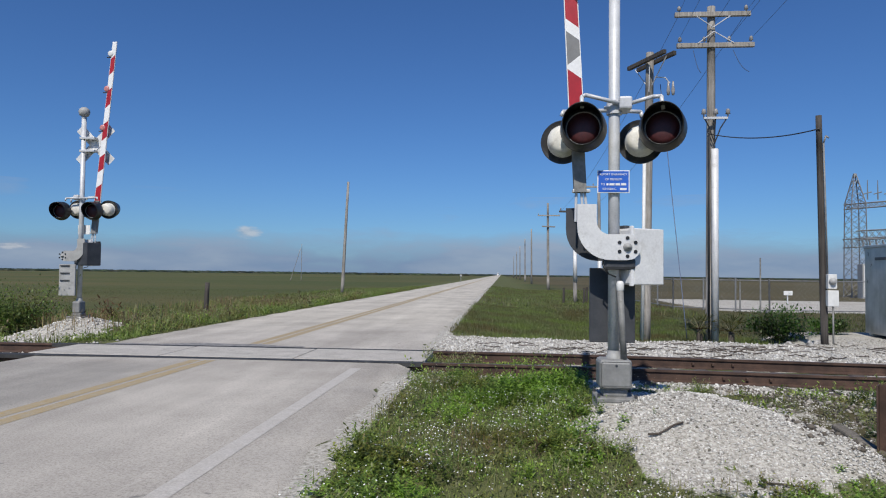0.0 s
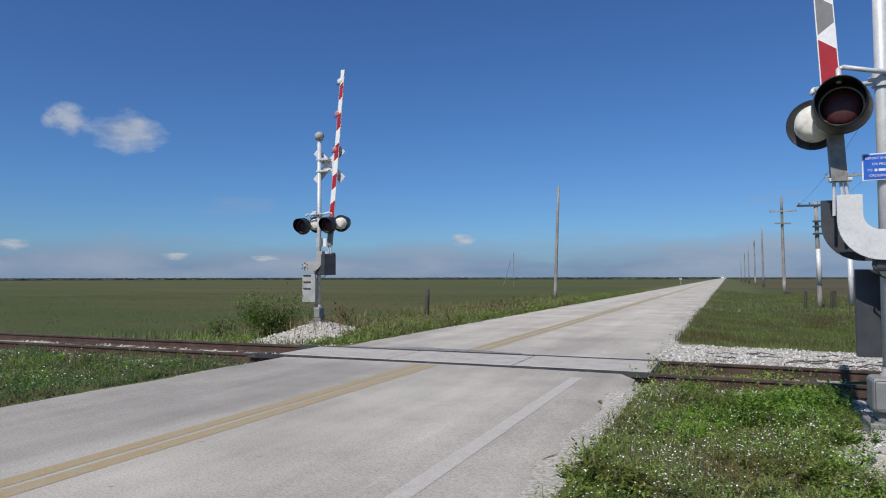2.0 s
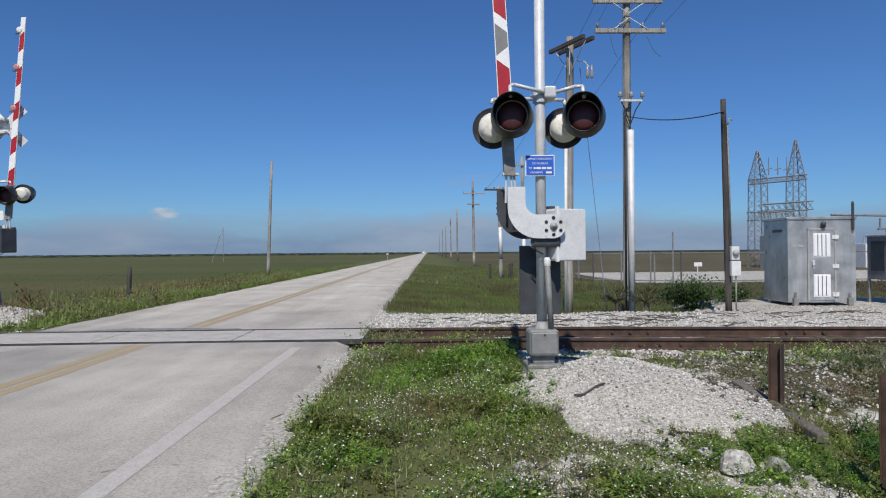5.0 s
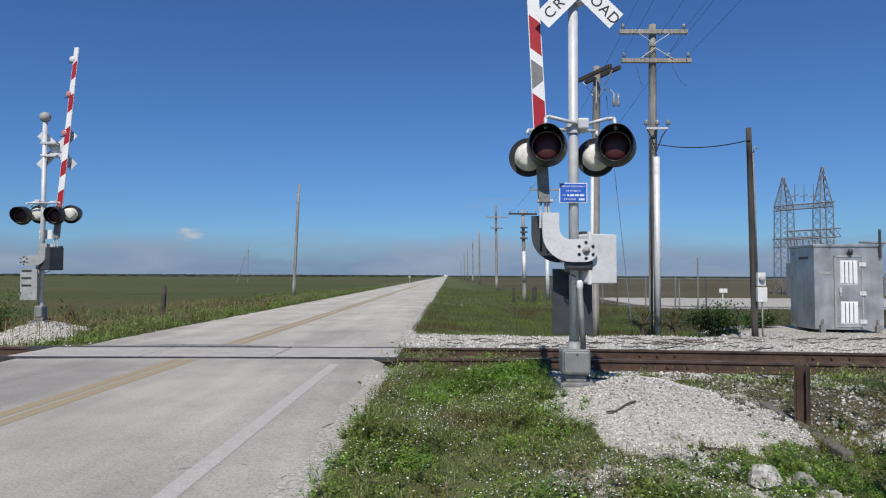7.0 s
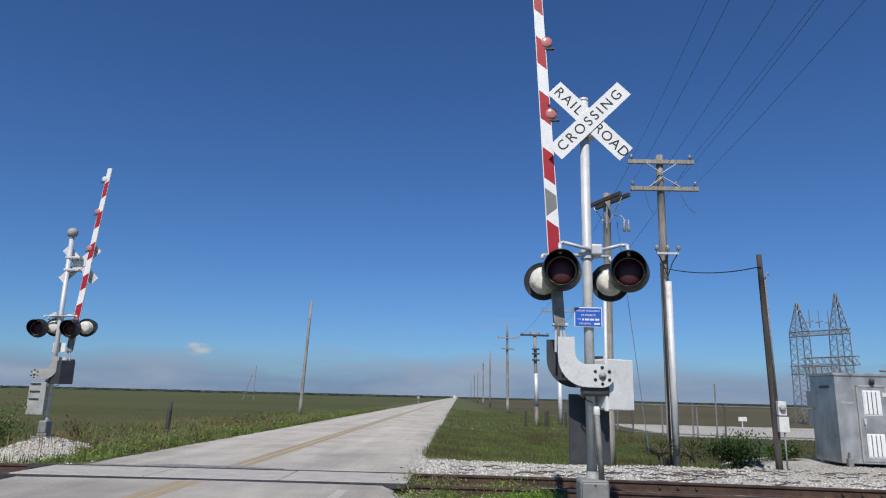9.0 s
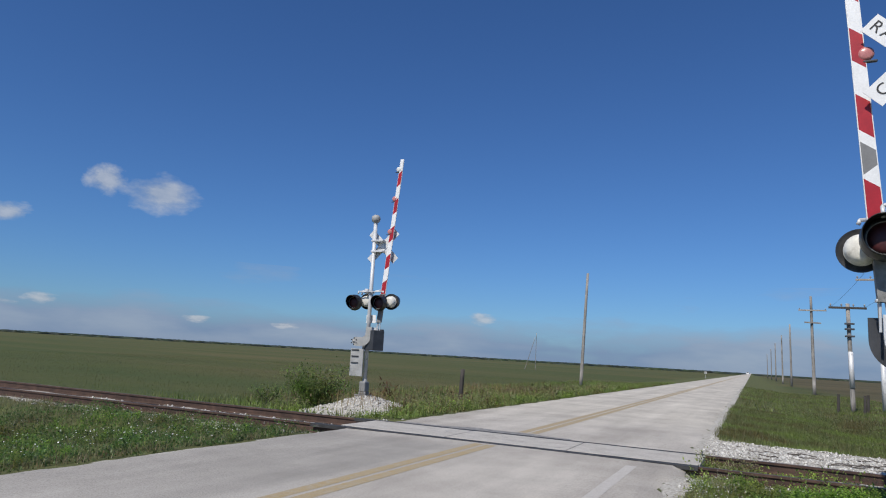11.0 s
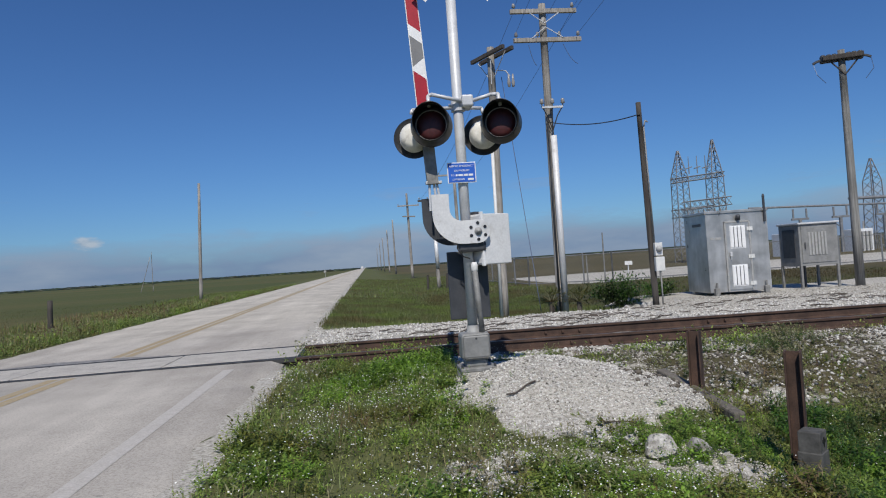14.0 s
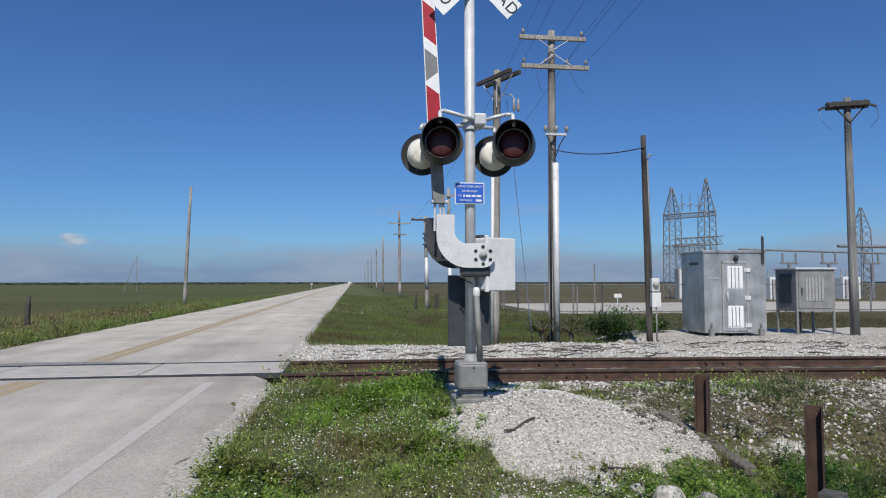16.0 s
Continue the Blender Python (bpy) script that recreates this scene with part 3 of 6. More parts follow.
solo("stop_line", bm, STOPWHITE, "fresh white stop line across one lane", "road marking", kind="structure")

# ---- railway track ----
RAIL_PROFILE = [(-0.07, -0.17), (0.07, -0.17), (0.07, -0.158), (0.012, -0.14), (0.012, -0.045), (0.036, -0.035), (0.036, -0.004),
                (0.03, 0.0), (-0.03, 0.0), (-0.036, -0.004), (-0.036, -0.035), (-0.012, -0.045), (-0.012, -0.14), (-0.07, -0.158)]
track = thing("railway_track", "rusty single railway track on white ballast crossing the road", "railway track")


def rail(dy):
    bm = B()
    xs = np.concatenate((np.linspace(-90, -16, 12), np.arange(-15, 16, 1.0), np.linspace(17, 90, 12)))
    prev = None
    for x in xs:
        y0 = float(track_y(x)) + dy
        cur = [bm.verts.new((x, y0 + a, 0.004 + b)) for a, b in RAIL_PROFILE]
        if prev:
            for i in range(len(cur)):
                j = (i + 1) % len(cur)
                bm.faces.new((prev[i], cur[i], cur[j], prev[j]))
        prev = cur
    ob = part("rail", bm, RUST, track, "rusty steel rail with a worn head")
    ob.data.materials.append(RAILTOP)
    for p in ob.data.polygons:
        if abs(p.normal.z) > 0.9 and p.center.z > -0.01:
            p.material_index = 1
    return ob


for dy in (-0.75, 0.75):
    rail(dy)
# tie plates, spikes and bolts along the web, and ties under the rails
bm = B()
box(bm, -0.11, 0.11, -1.3, 1.3, -0.33, -0.155, 0.012)
tie_mesh = mesh_of("tie", bm, TIE)
bm = B()
box(bm, -0.018, 0.018, -0.03, 0.03, -0.02, 0.02, 0.008)
bolt_mesh = mesh_of("rail_bolt", bm, RUST)
for i in range(-26, 30):
    x = i * 0.56 + 0.2
    if ROAD_L - 0.2 < x < ROAD_R + 0.2:
        continue
    y0 = float(track_y(x))
    ob = new("tie", tie_mesh)
    ob.parent, ob.matrix_basis = track, pose(x, y0 + random.uniform(-0.05, 0.05), random.uniform(-0.02, 0.006), 0, 0, random.uniform(-2, 2))
for x in (2.9, 3.2, 3.5, 5.8, 6.1, 6.4, 9.3, 9.6, 9.9):
    for dy in (-0.775, 0.725):
        ob = new("rail_bolt", bolt_mesh)
        ob.parent, ob.matrix_basis = track, pose(x, float(track_y(x)) + dy, -0.09)
# rubber flangeways and the concrete between the rails on the roadway
for dy, w in ((-0.75, 0.19), (0.75, 0.16)):
    bm = B()
    prev = None
    for x in np.linspace(ROAD_L - 0.7, ROAD_R + 0.14, 16):
        y0 = float(track_y(x)) + dy
        cur = [bm.verts.new((x, y0 - w / 2, -0.05)), bm.verts.new((x, y0 - w / 2, 0.005)), bm.verts.new((x, y0 + w / 2, 0.005)), bm.verts.new((x, y0 + w / 2, -0.05))]
        if prev:
            for i in range(3):
                bm.faces.new((prev[i], prev[i + 1], cur[i + 1], cur[i]))
        prev = cur
    solo("flangeway", bm, RUBBER, "black rubber flangeway strip beside the rail in the road", "flangeway", kind="structure")
for k, (x0, x1) in enumerate(((-7.5, -5.4), (-5.38, -3.3), (-3.28, -1.3))):
    bm = B()
    c = float(track_y((x0 + x1) / 2))
    box(bm, x0, x1, c - 0.62, c + 0.66, -0.12, 0.008, 0.006)
    solo("crossing_panel", bm, CONC, "pale concrete crossing panel between the rails", "crossing panel", "crossing panels", kind="structure")
# dark tar seal along the outside of the rails
for dy in (0.98,):
    bm = B()
    prev = None
    for x in np.linspace(ROAD_L + 0.1, -3.6, 18):
        y0 = float(track_y(x)) + dy
        w = 0.18 + 0.12 * math.sin(x * 2.1) + 0.06 * math.sin(x * 5.3)
        cur = [bm.verts.new((x, y0 - 0.12, float(road_z(x, y0)) + 0.004)), bm.verts.new((x, y0 + max(w, 0.02), float(road_z(x, y0)) + 0.004))]
        if prev:
            bm.faces.new((prev[0], prev[1], cur[1], cur[0]))
        prev = cur
    solo("tar_seal", bm, TAR, "dark patchy tar seal beside the rail", "road patch", kind="structure")


# ---- crossing signals ----
def face(x, y, z, rx=90.0, rz=0.0):
    """Local frame whose x runs right, y up and z towards -y (before turning by rz)."""
    return pose(x, y, z, rx, 0, rz)


def lamp_head(parent, x, y, z, turn, pitch=0.0):
    """A flasher: drum housing, background ring with hood, and lens; it looks along its local -y, turned by turn."""
    root = pose(x, y, z, 0, 0, turn) @ pose(0, 0, 0, 90 + pitch)          # local z now points along -y
    bm = B()
    lathe(bm, [(0.0, -0.20), (0.09, -0.20), (0.125, -0.185), (0.155, -0.14), (0.165, -0.02), (0.172, -0.02), (0.172, 0.015), (0.0, 0.015)], 28, root)
    head = part("lamp_housing", bm, CREAM, parent, "weathered cream flasher housing", True)
    # hood: wide at the back, narrower at the mouth, long on top and short below
    bm = B()
    seg, rings = 36, 7
    layers = []
    for side in (0, 1):
        for k in range(rings):
            f = k / (rings - 1)
            row = []
            for i in range(seg):
                an = 2 * math.pi * i / seg
                reach = -0.03 + (0.15 + 0.15 * (0.5 + 0.5 * math.sin(an))) * f
                r = 0.232 - 0.038 * f ** 1.4 - (0.008 if side else 0)
                row.append(bm.verts.new(root @ Vector((r * math.cos(an), r * math.sin(an), reach))))
            layers.append(row)
    order = layers[:rings] + layers[rings:][::-1]
    for a1, b1 in zip(order, order[1:]):
        for i in range(seg):
            j = (i + 1) % seg
            bm.faces.new((a1[i], a1[j], b1[j], b1[i]))
    part("hood", bm, BLACK, head, "black painted metal hood", True)
    bm = B()
    lathe(bm, [(0.232, -0.035), (0.232, -0.022), (0.15, -0.012), (0.15, -0.03), (0.232, -0.035)], 36, root)
    part("background_ring", bm, BLACK, head, "", True)
    bm = B()
    lathe(bm, [(0.0, 0.05), (0.06, 0.047), (0.12, 0.034), (0.168, 0.012), (0.168, -0.02)], 28, root)
    part("lens", bm, LENS, head, "dark red glass lens", True)
    bm = B()
    lathe(bm, [(0.165, 0.010), (0.171, 0.018), (0.177, 0.010), (0.172, 0.003), (0.165, 0.010)], 28, root)
    part("lens_rim", bm, GREYBOX, head, "", True)
    return head


def crossing_signal(m, label, bell, weights, lean_deg=3.0, tip=6.86, shift=0.0, buck=(0.05, 4.62), front=((-0.335, -10), (0.44, -14)), rear=((-0.50, 172), (0.30, 172)), rear_plate=None, case_mat=None, plates=(-0.22, 0.24)):
    """Mast with gate: faces local -y; the gate stands upright on the -x side."""
    sig = thing("crossing_signal", label, "crossing signal", m, "crossing signals")
    top = 5.0 if bell else 4.93
    bm = B()
    tube(bm, (0, 0, 0.36), (0, 0, top), 0.058, 0.056, 20)
    lathe(bm, [(0.06, top - 0.01), (0.066, top), (0.05, top + 0.03), (0.0, top + 0.04)], 20)
    part("mast", bm, GALV, sig, "bright galvanised steel mast", True)
    bm = B()
    box(bm, -0.19, 0.21, -0.19, 0.19, 0.0, 0.05, 0.012)
    box(bm, -0.12, 0.12, -0.12, 0.12, 0.045, 0.13, 0.02)
    part("base_plate", bm, FOOT, sig, "dull grey cast base plate on the gravel")
    bm = B()
    box(bm, -0.185, 0.205, -0.185, 0.185, -0.35, 0.002)
    part("footing", bm, CONC, sig, "concrete footing sunk in the gravel")
    for sx in (-0.17, 0.19):
        for sy in (-0.17, 0.17):
            bm = B()
            tube(bm, (sx, sy, 0.03), (sx, sy, 0.085), 0.016, 0.016, 6)
            part("anchor_bolt", bm, DARK, sig)
    bm = B()
    hw = 0.10 if bell else 0.16
    box(bm, -hw, hw, -hw, 0.14, 0.125, 0.42, 0.035)
    jb = part("junction_box", bm, CABGREY, sig, "grey cast junction box base")
    bm = B()
    box(bm, 0.015 - hw, hw - 0.015, -hw - 0.018, 0.005 - hw, 0.15, 0.40, 0.02)
    part("lid", bm, CABGREY, jb)
    bm = B()
    tube(bm, (0.0, -hw - 0.023, 0.365), (0.0, -hw - 0.01, 0.365), 0.012, 0.012, 10)
    part("lid_screw", bm, DARK, jb)
    bm = B()
    lathe(bm, [(0.078, 0.41), (0.076, 0.44), (0.066, 0.45), (0.066, 0.50)], 20)
    part("mast_collar", bm, GREYBOX, sig, "", True)
    # conduit up the front of the mast
    bm = B()
    tube(bm, (0.085, -0.10, 0.42), (0.046, -0.105, 1.12), 0.031, 0.031, 16)
    part("conduit", bm, FOOT, sig, "dull grey flexible conduit", True)
    bm = B()
    lathe(bm, [(0.032, 1.10), (0.038, 1.11), (0.038, 1.17), (0.026, 1.20), (0.0, 1.20)], 14, Matrix.Translation((0.046, -0.105, 0)))
    part("conduit_fitting", bm, PLASTIC, sig, "white conduit fitting", True)
    # gate mechanism case; case_mat can darken the silver to imitate shade
    case = pose(0.235 - 2.6 * shift, 0.02, 1.45 + 0.7 * shift, 0, 0, -24) if bell else pose(0.20, 0.10, 1.45, 0, 0, -64)
    bm = B()
    box(bm, -0.19, 0.19, -0.15, 0.235, -0.29, 0.28, 0.022, case)
    gm = part("gate_mechanism", bm, case_mat or CASE, sig, "silver gate mechanism case with a lid seam")
    bm = B()
    box(bm, 0.186, 0.204, -0.125, 0.235, -0.285, 0.275, 0.008, case)
    part("case_lid", bm, case_mat or CASE, gm)
    bm = B()
    box(bm, 0.165, 0.208, -0.158, -0.128, -0.30, 0.30, 0.006, case)
    part("lid_seam", bm, WHITE, gm)
    bm = B()
    box(bm, -0.19, 0.05, -0.13, -0.06, 0.28, 0.315, 0.008, case)
    part("case_hasp", bm, DARK, gm)
    # bracket arms either side of the mechanism, with hub and bolts
    outline = []
    for k in range(9):
        an = math.pi / 2 - math.pi * k / 8
        outline.append((0.10 + 0.13 * math.cos(an), 1.535 + 0.13 * math.sin(an)))
    for k in range(10):
        an = -math.pi / 2 - math.pi / 2 * k / 9
        outline.append((-0.06 + 0.33 * math.cos(an), 1.735 + 0.33 * math.sin(an)))
    outline += [(-0.39, 1.96), (-0.20, 1.96)]
    for k in range(7):
        an = math.pi + math.pi / 2 * k / 6
        outline.append((-0.07 + 0.13 * math.cos(an), 1.79 + 0.13 * math.sin(an)))
    # rear bracket takes a darker colour to imitate the front one's shadow
    for yy, mt, lab in ((-0.20, ALU, "smooth silver gate arm bracket"), (0.22, rear_plate or DARK, "steel gate arm bracket on the rear side, coloured for shade")):
        bm = B()
        plate(bm, outline, 0.03, face(shift - (0.0 if yy < 0 else 0.07), yy + 0.03, 0))
        br = part("arm_bracket", bm, mt, sig, lab)
        flip = 0.0 if yy < 0 else 180.0
        oy = yy if yy < 0 else yy + 0.03
        bm = B()
        lathe(bm, [(0.044, 0.0), (0.044, 0.012), (0.030, 0.014), (0.030, 0.030), (0.012, 0.032), (0.012, 0.04), (0.0, 0.04)], 8, pose(0.10 + shift, oy, 1.535, 0, 0, flip) @ pose(0, 0, 0, 90))
        part("hub", bm, GREYBOX, br, "steel hub with a ring of bolts", True)
        # solid black discs imitate the shade inside the bolt holes
        for k in range(6):
            an = math.pi * (0.5 + k / 3)
            bm = B()
            cx, cz = 0.10 + shift + 0.09 * math.cos(an), 1.535 + 0.09 * math.sin(an)
            tube(bm, (cx, oy - 0.006, cz), (cx, oy + 0.006, cz), 0.019, 0.019, 8)
            part("bolt_hole", bm, BLACK, br)
    bm = B()
    tube(bm, (0.10 + shift, -0.20, 1.535), (0.10 + shift, 0.24, 1.535), 0.035, 0.035, 12)
    part("shaft", bm, GALV, sig)
    # dark block below the hub, in front of the mast
    bm = B()
    box(bm, -0.12, 0.19, -0.165, -0.03, 1.31, 1.43, 0.03)
    part("cable_trough", bm, DARK, sig, "dark underside of the mechanism")
    # counterweights hanging below; the near signal's dark colour is partly painted shade
    bm = B()
    box(bm, plates[0], plates[1], 0.14, 0.19, 0.56, 1.33, 0.006)
    cw = part("counterweight", bm, weights, sig, "flat steel counterweight plate hanging low")
    for z in (0.8, 0.98, 1.16):
        bm = B()
        box(bm, plates[0] + 0.14, plates[1] - 0.04, 0.19, 0.215, z + 0.12, z + 0.15, 0.006)
        part("weight_bar", bm, DARK, cw)
    bm = B()
    path_tube(bm, [(-0.12, -0.17, 1.50), (-0.14, -0.19, 1.36), (-0.08, -0.17, 1.27), (0.0, -0.12, 1.24)], 0.008, 6)
    part("cable", bm, CABLE, sig, "black cable loop", True)
    # gate: base tube, breakaway joint, striped arm
    lean = math.radians(lean_deg)

    def along(z, side=0.0, depth=0.0):
        return Vector((-0.33 - math.tan(lean) * (z - 1.9) + side, 0.01 + depth, z))

    bm = B()
    for zz0, zz1, w in ((2.10, 2.62, 0.062), (2.62, 2.92, 0.068)):
        lo, hi = along(zz0), along(zz1)
        vs = []
        for q, ww in ((lo, w), (hi, w)):
            vs.append([bm.verts.new(q + Vector((sx * ww, sy * 0.05, 0))) for sx, sy in ((-1, -1), (1, -1), (1, 1), (-1, 1))])
        for i in range(4):
            j = (i + 1) % 4
            bm.faces.new((vs[0][i], vs[0][j], vs[1][j], vs[1][i]))
        bm.faces.new(vs[0][::-1])
        bm.faces.new(vs[1])
    gate = part("gate_arm", bm, FOOT, sig, "upright gate arm with red and white diagonal stripes")
    bm = B()
    for dx, dz0 in ((-0.06, 1.80), (0.02, 1.78), (0.07, 1.80)):
        tube(bm, along(dz0, dx), along(2.14, dx * 0.6), 0.014, 0.014, 8)
    box(bm, -0.42, -0.24, -0.03, 0.05, 2.10, 2.13, 0.006)
    part("breakaway_joint", bm, GALV, gate, "galvanised breakaway bolts")
    # stripes, lowest first: colour and height of its lower edge
    z0 = 2.86
    bands = [(RED, 0.38), (WHITE, 0.38), (RED, 0.38)] if bell else [(RED, 0.42), (WHITE, 0.24), (GREY, 0.16), (WHITE, 0.13), (RED, 0.40)]
    rest = tip - z0 - sum(b[1] for b in bands)
    count = 2 * int(rest / 0.39 / 2) + 1
    bands += [((WHITE, RED)[k % 2], rest / count) for k in range(count)]
    z, slopes = z0, []
    for k, (mt, h) in enumerate(bands):
        lo, hi = z, z + h
        sl_lo = 0.0 if k == 0 else 0.10
        sl_hi = 0.0 if k == len(bands) - 1 else 0.10
        if k in (1, 2) and not bell:
            sl_lo = -0.10 if k == 2 else 0.10
            sl_hi = -0.10 if k == 1 else sl_hi
        bm = B()
        rows = []
        for yy in (-0.018, 0.018):
            row = []
            for zz, sl in ((lo, sl_lo), (hi, sl_hi)):
                w = 0.070 - 0.022 * (zz - z0) / (tip - z0)
                row += [bm.verts.new(along(zz + sl, -w, yy)), bm.verts.new(along(zz, w, yy))]
            rows.append(row)
        f, b = rows
        for q in ((f[0], f[1], f[3], f[2]), (b[1], b[0], b[2], b[3]), (f[0], f[2], b[2], b[0]), (f[1], b[1], b[3], f[3]), (f[0], b[0], b[1], f[1]), (f[2], f[3], b[3], b[2])):
            bm.faces.new(q)
        part("stripe", bm, mt, gate)
        z = hi
    bm = B()
    rows = []
    for zz in (z0, tip + 0.02):
        w = 0.079 - 0.022 * (zz - z0) / (tip - z0)
        rows.append([bm.verts.new(along(zz, sx * w, sy * 0.012)) for sx, sy in ((-1, -1), (1, -1), (1, 1), (-1, 1))])
    for i in range(4):
        j = (i + 1) % 4
        bm.faces.new((rows[0][i], rows[0][j], rows[1][j], rows[1][i]))
    bm.faces.new(rows[0][::-1])
    bm.faces.new(rows[1])
    part("arm_blade", bm, WHITE, gate, "white edged blade under the stripes")
    for zz, mt in ((4.75, PINK), (5.73, PINK), (6.62, PLASTIC)):
        bm = B()
        lathe(bm, [(0.0, -0.03), (0.05, -0.03), (0.074, -0.018), (0.078, 0.0), (0.074, 0.018), (0.05, 0.03), (0.0, 0.03)], 18, Matrix.Translation(along(zz, 0.075, 0.0)) @ pose(0, 0, 0, 90))
        lamp = part("gate_lamp", bm, mt, gate, "small round gate lamp", True)
        bm = B()
        box(bm, -0.03, 0.10, -0.022, 0.022, -0.098, -0.078, 0.004, Matrix.Translation(along(zz, 0.075, 0.0)))
        part("lamp_bracket", bm, DARK, lamp)
    # flashers on their cross bar
    bm = B()
    path_tube(bm, [(-0.35, -0.20, 2.92), (-0.35, -0.19, 3.04), (-0.31, -0.18, 3.06), (0.06, -0.09, 2.99), (0.13, -0.09, 2.99), (0.34, -0.2, 3.03), (0.42, -0.22, 3.03), (0.44, -0.22, 2.9)], 0.021, 12)
    part("flasher_bar", bm, GALV, sig, "bent galvanised pipe carrying the flashers", True)
    bm = B()
    path_tube(bm, [(-0.52, 0.18, 2.93), (-0.50, 0.17, 2.98), (0.0, 0.10, 2.97), (0.30, 0.17, 2.97), (0.32, 0.18, 2.9)], 0.021, 12)
    part("flasher_bar", bm, GALV, sig, "", True)
    bm = B()
    tube(bm, (0, 0, 2.90), (0, 0, 3.02), 0.078, 0.078, 18)
    box(bm, 0.03, 0.16, -0.14, 0.12, 2.93, 3.06, 0.02)
    tube(bm, (-0.11, -0.05, 2.96), (0.11, -0.05, 2.96), 0.018, 0.018, 8)
    part("clamp", bm, GALV, sig, "bolted pipe clamp")
    for lx, turn in front:
        lamp_head(sig, lx, -0.19, 2.715, turn, -4)
    for lx, turn in rear:
        lamp_head(sig, lx, 0.18, 2.65, turn, 0)
    # emergency notice
    bm = B()
    box(bm, -0.18, 0.14, -0.085, -0.078, 2.085, 2.315, 0.002)
    no = part("notice_plate", bm, WHITE, sig, "blue emergency notice with white border and text")
    bm = B()
    box(bm, -0.17, 0.13, -0.089, -0.084, 2.095, 2.305, 0.001)
    part("notice_face", bm, BLUE, no)
    lettering("REPORT EMERGENCY", 0.0285, WHITE, no, face(-0.02, -0.0905, 2.272))
    lettering("OR PROBLEM", 0.0285, WHITE, no, face(-0.02, -0.0905, 2.222))
    lettering("TO", 0.0285, WHITE, no, face(-0.125, -0.0905, 2.172))
    lettering("CROSSING", 0.0285, WHITE, no, face(-0.06, -0.0905, 2.124))
    for x0, x1, zc in ((-0.09, -0.07, 2.172), (-0.06, -0.01, 2.172), (0.0, 0.045, 2.172), (0.055, 0.105, 2.172), (0.045, 0.11, 2.124)):
        bm = B()
        box(bm, x0, x1, -0.0915, -0.0885, zc - 0.011, zc + 0.011)
        part("number_bar", bm, WHITE, no)
    # crossbuck
    cb = Vector((buck[0], -0.10, buck[1]))
    for an, text, yy, off in ((45, "CROSSING", -0.012, 0.0), (-45, None, 0.0, 0.0)):
        mm = face(cb.x, cb.y + yy, cb.z) @ pose(0, 0, 0, 0, 0, an)
        bm = B()
        plate(bm, [(-0.61, -0.115), (0.61, -0.115), (0.61, 0.115), (-0.61, 0.115)], 0.006, mm)
        bl = part("crossbuck_blade", bm, WHITE, sig, "white crossbuck blade with black capitals")
        bl.data.materials.append(ALU)
        for p in bl.data.polygons:
            if p.normal.y > 0.9:
                p.material_index = 1
        up = mm @ Matrix.Translation((0, 0, 0.0072))
        if text:
            lettering(text, 0.178, INK, bl, up, spacing=1.34)
        else:
            lettering("RAIL", 0.178, INK, bl, up @ Matrix.Translation((-0.36, 0, 0)), spacing=1.25)
            lettering("ROAD", 0.178, INK, bl, up @ Matrix.Translation((0.36, 0, 0)), spacing=1.1)
    bm = B()
    box(bm, min(buck[0], 0) - 0.07, max(buck[0], 0) + 0.07, -0.095, 0.07, buck[1] - 0.20, buck[1] - 0.14, 0.01)
    part("crossbuck_bracket", bm, GALV, sig)
    bm = B()
    box(bm, min(buck[0], 0) - 0.07, max(buck[0], 0) + 0.07, -0.095, 0.07, buck[1] + 0.12, buck[1] + 0.18, 0.01)
    part("crossbuck_bracket", bm, GALV, sig)
    if bell:
        bm = B()
        lathe(bm, [(0.0, 5.03), (0.05, 5.03), (0.11, 5.07), (0.135, 5.15), (0.12, 5.22), (0.06, 5.27), (0.0, 5.28)], 20)
        part("bell", bm, GREYBOX, sig, "round grey crossing bell", True)
    return sig


MAST = (0.965, 6.72, 0.06)
# DARK weights here include shade cast by the case, put into the colour
crossing_signal(pose(*MAST), "silver gated crossing signal with crossbuck and flashers beside the road", False, DARK)
# DARK case_mat: the silver case's shaded side, painted as a dark colour
crossing_signal(pose(-10.62, 15.55, 0.10, 0, 0.3, 180), "distant twin crossing signal with raised gate and bell", True, GREYBOX, 5.0, 6.9, 0.2, (-0.25, 4.34),
                ((0.20, 8), (-0.60, 8)), ((0.42, 188), (-0.41, 188)), GREYBOX, DARK, (0.0, 0.42))


# ---- poles and wires ----
def insulator(bm, p, s=1.0):
    lathe(bm, [(0.015 * s, 0), (0.015 * s, 0.05 * s), (0.055 * s, 0.06 * s), (0.04 * s, 0.1 * s), (0.05 * s, 0.12 * s), (0.025 * s, 0.17 * s), (0.0, 0.17 * s)], 10, Matrix.Translation(p))


def pole_body(root, base, top, r0, r1, material, name="pole_shaft", label=""):
    bm = B()
    base, top = Vector(base), Vector(top)
    n = 8
    for k in range(n):
        a1, b1 = base.lerp(top, k / n), base.lerp(top, (k + 1) / n)
        tube(bm, a1, b1, r0 + (r1 - r0) * k / n, r0 + (r1 - r0) * (k + 1) / n, 14, k in (0, n - 1))
    bmesh.ops.remove_doubles(bm, verts=bm.verts, dist=0.001)
    return part(name, bm, material, root, label, True)


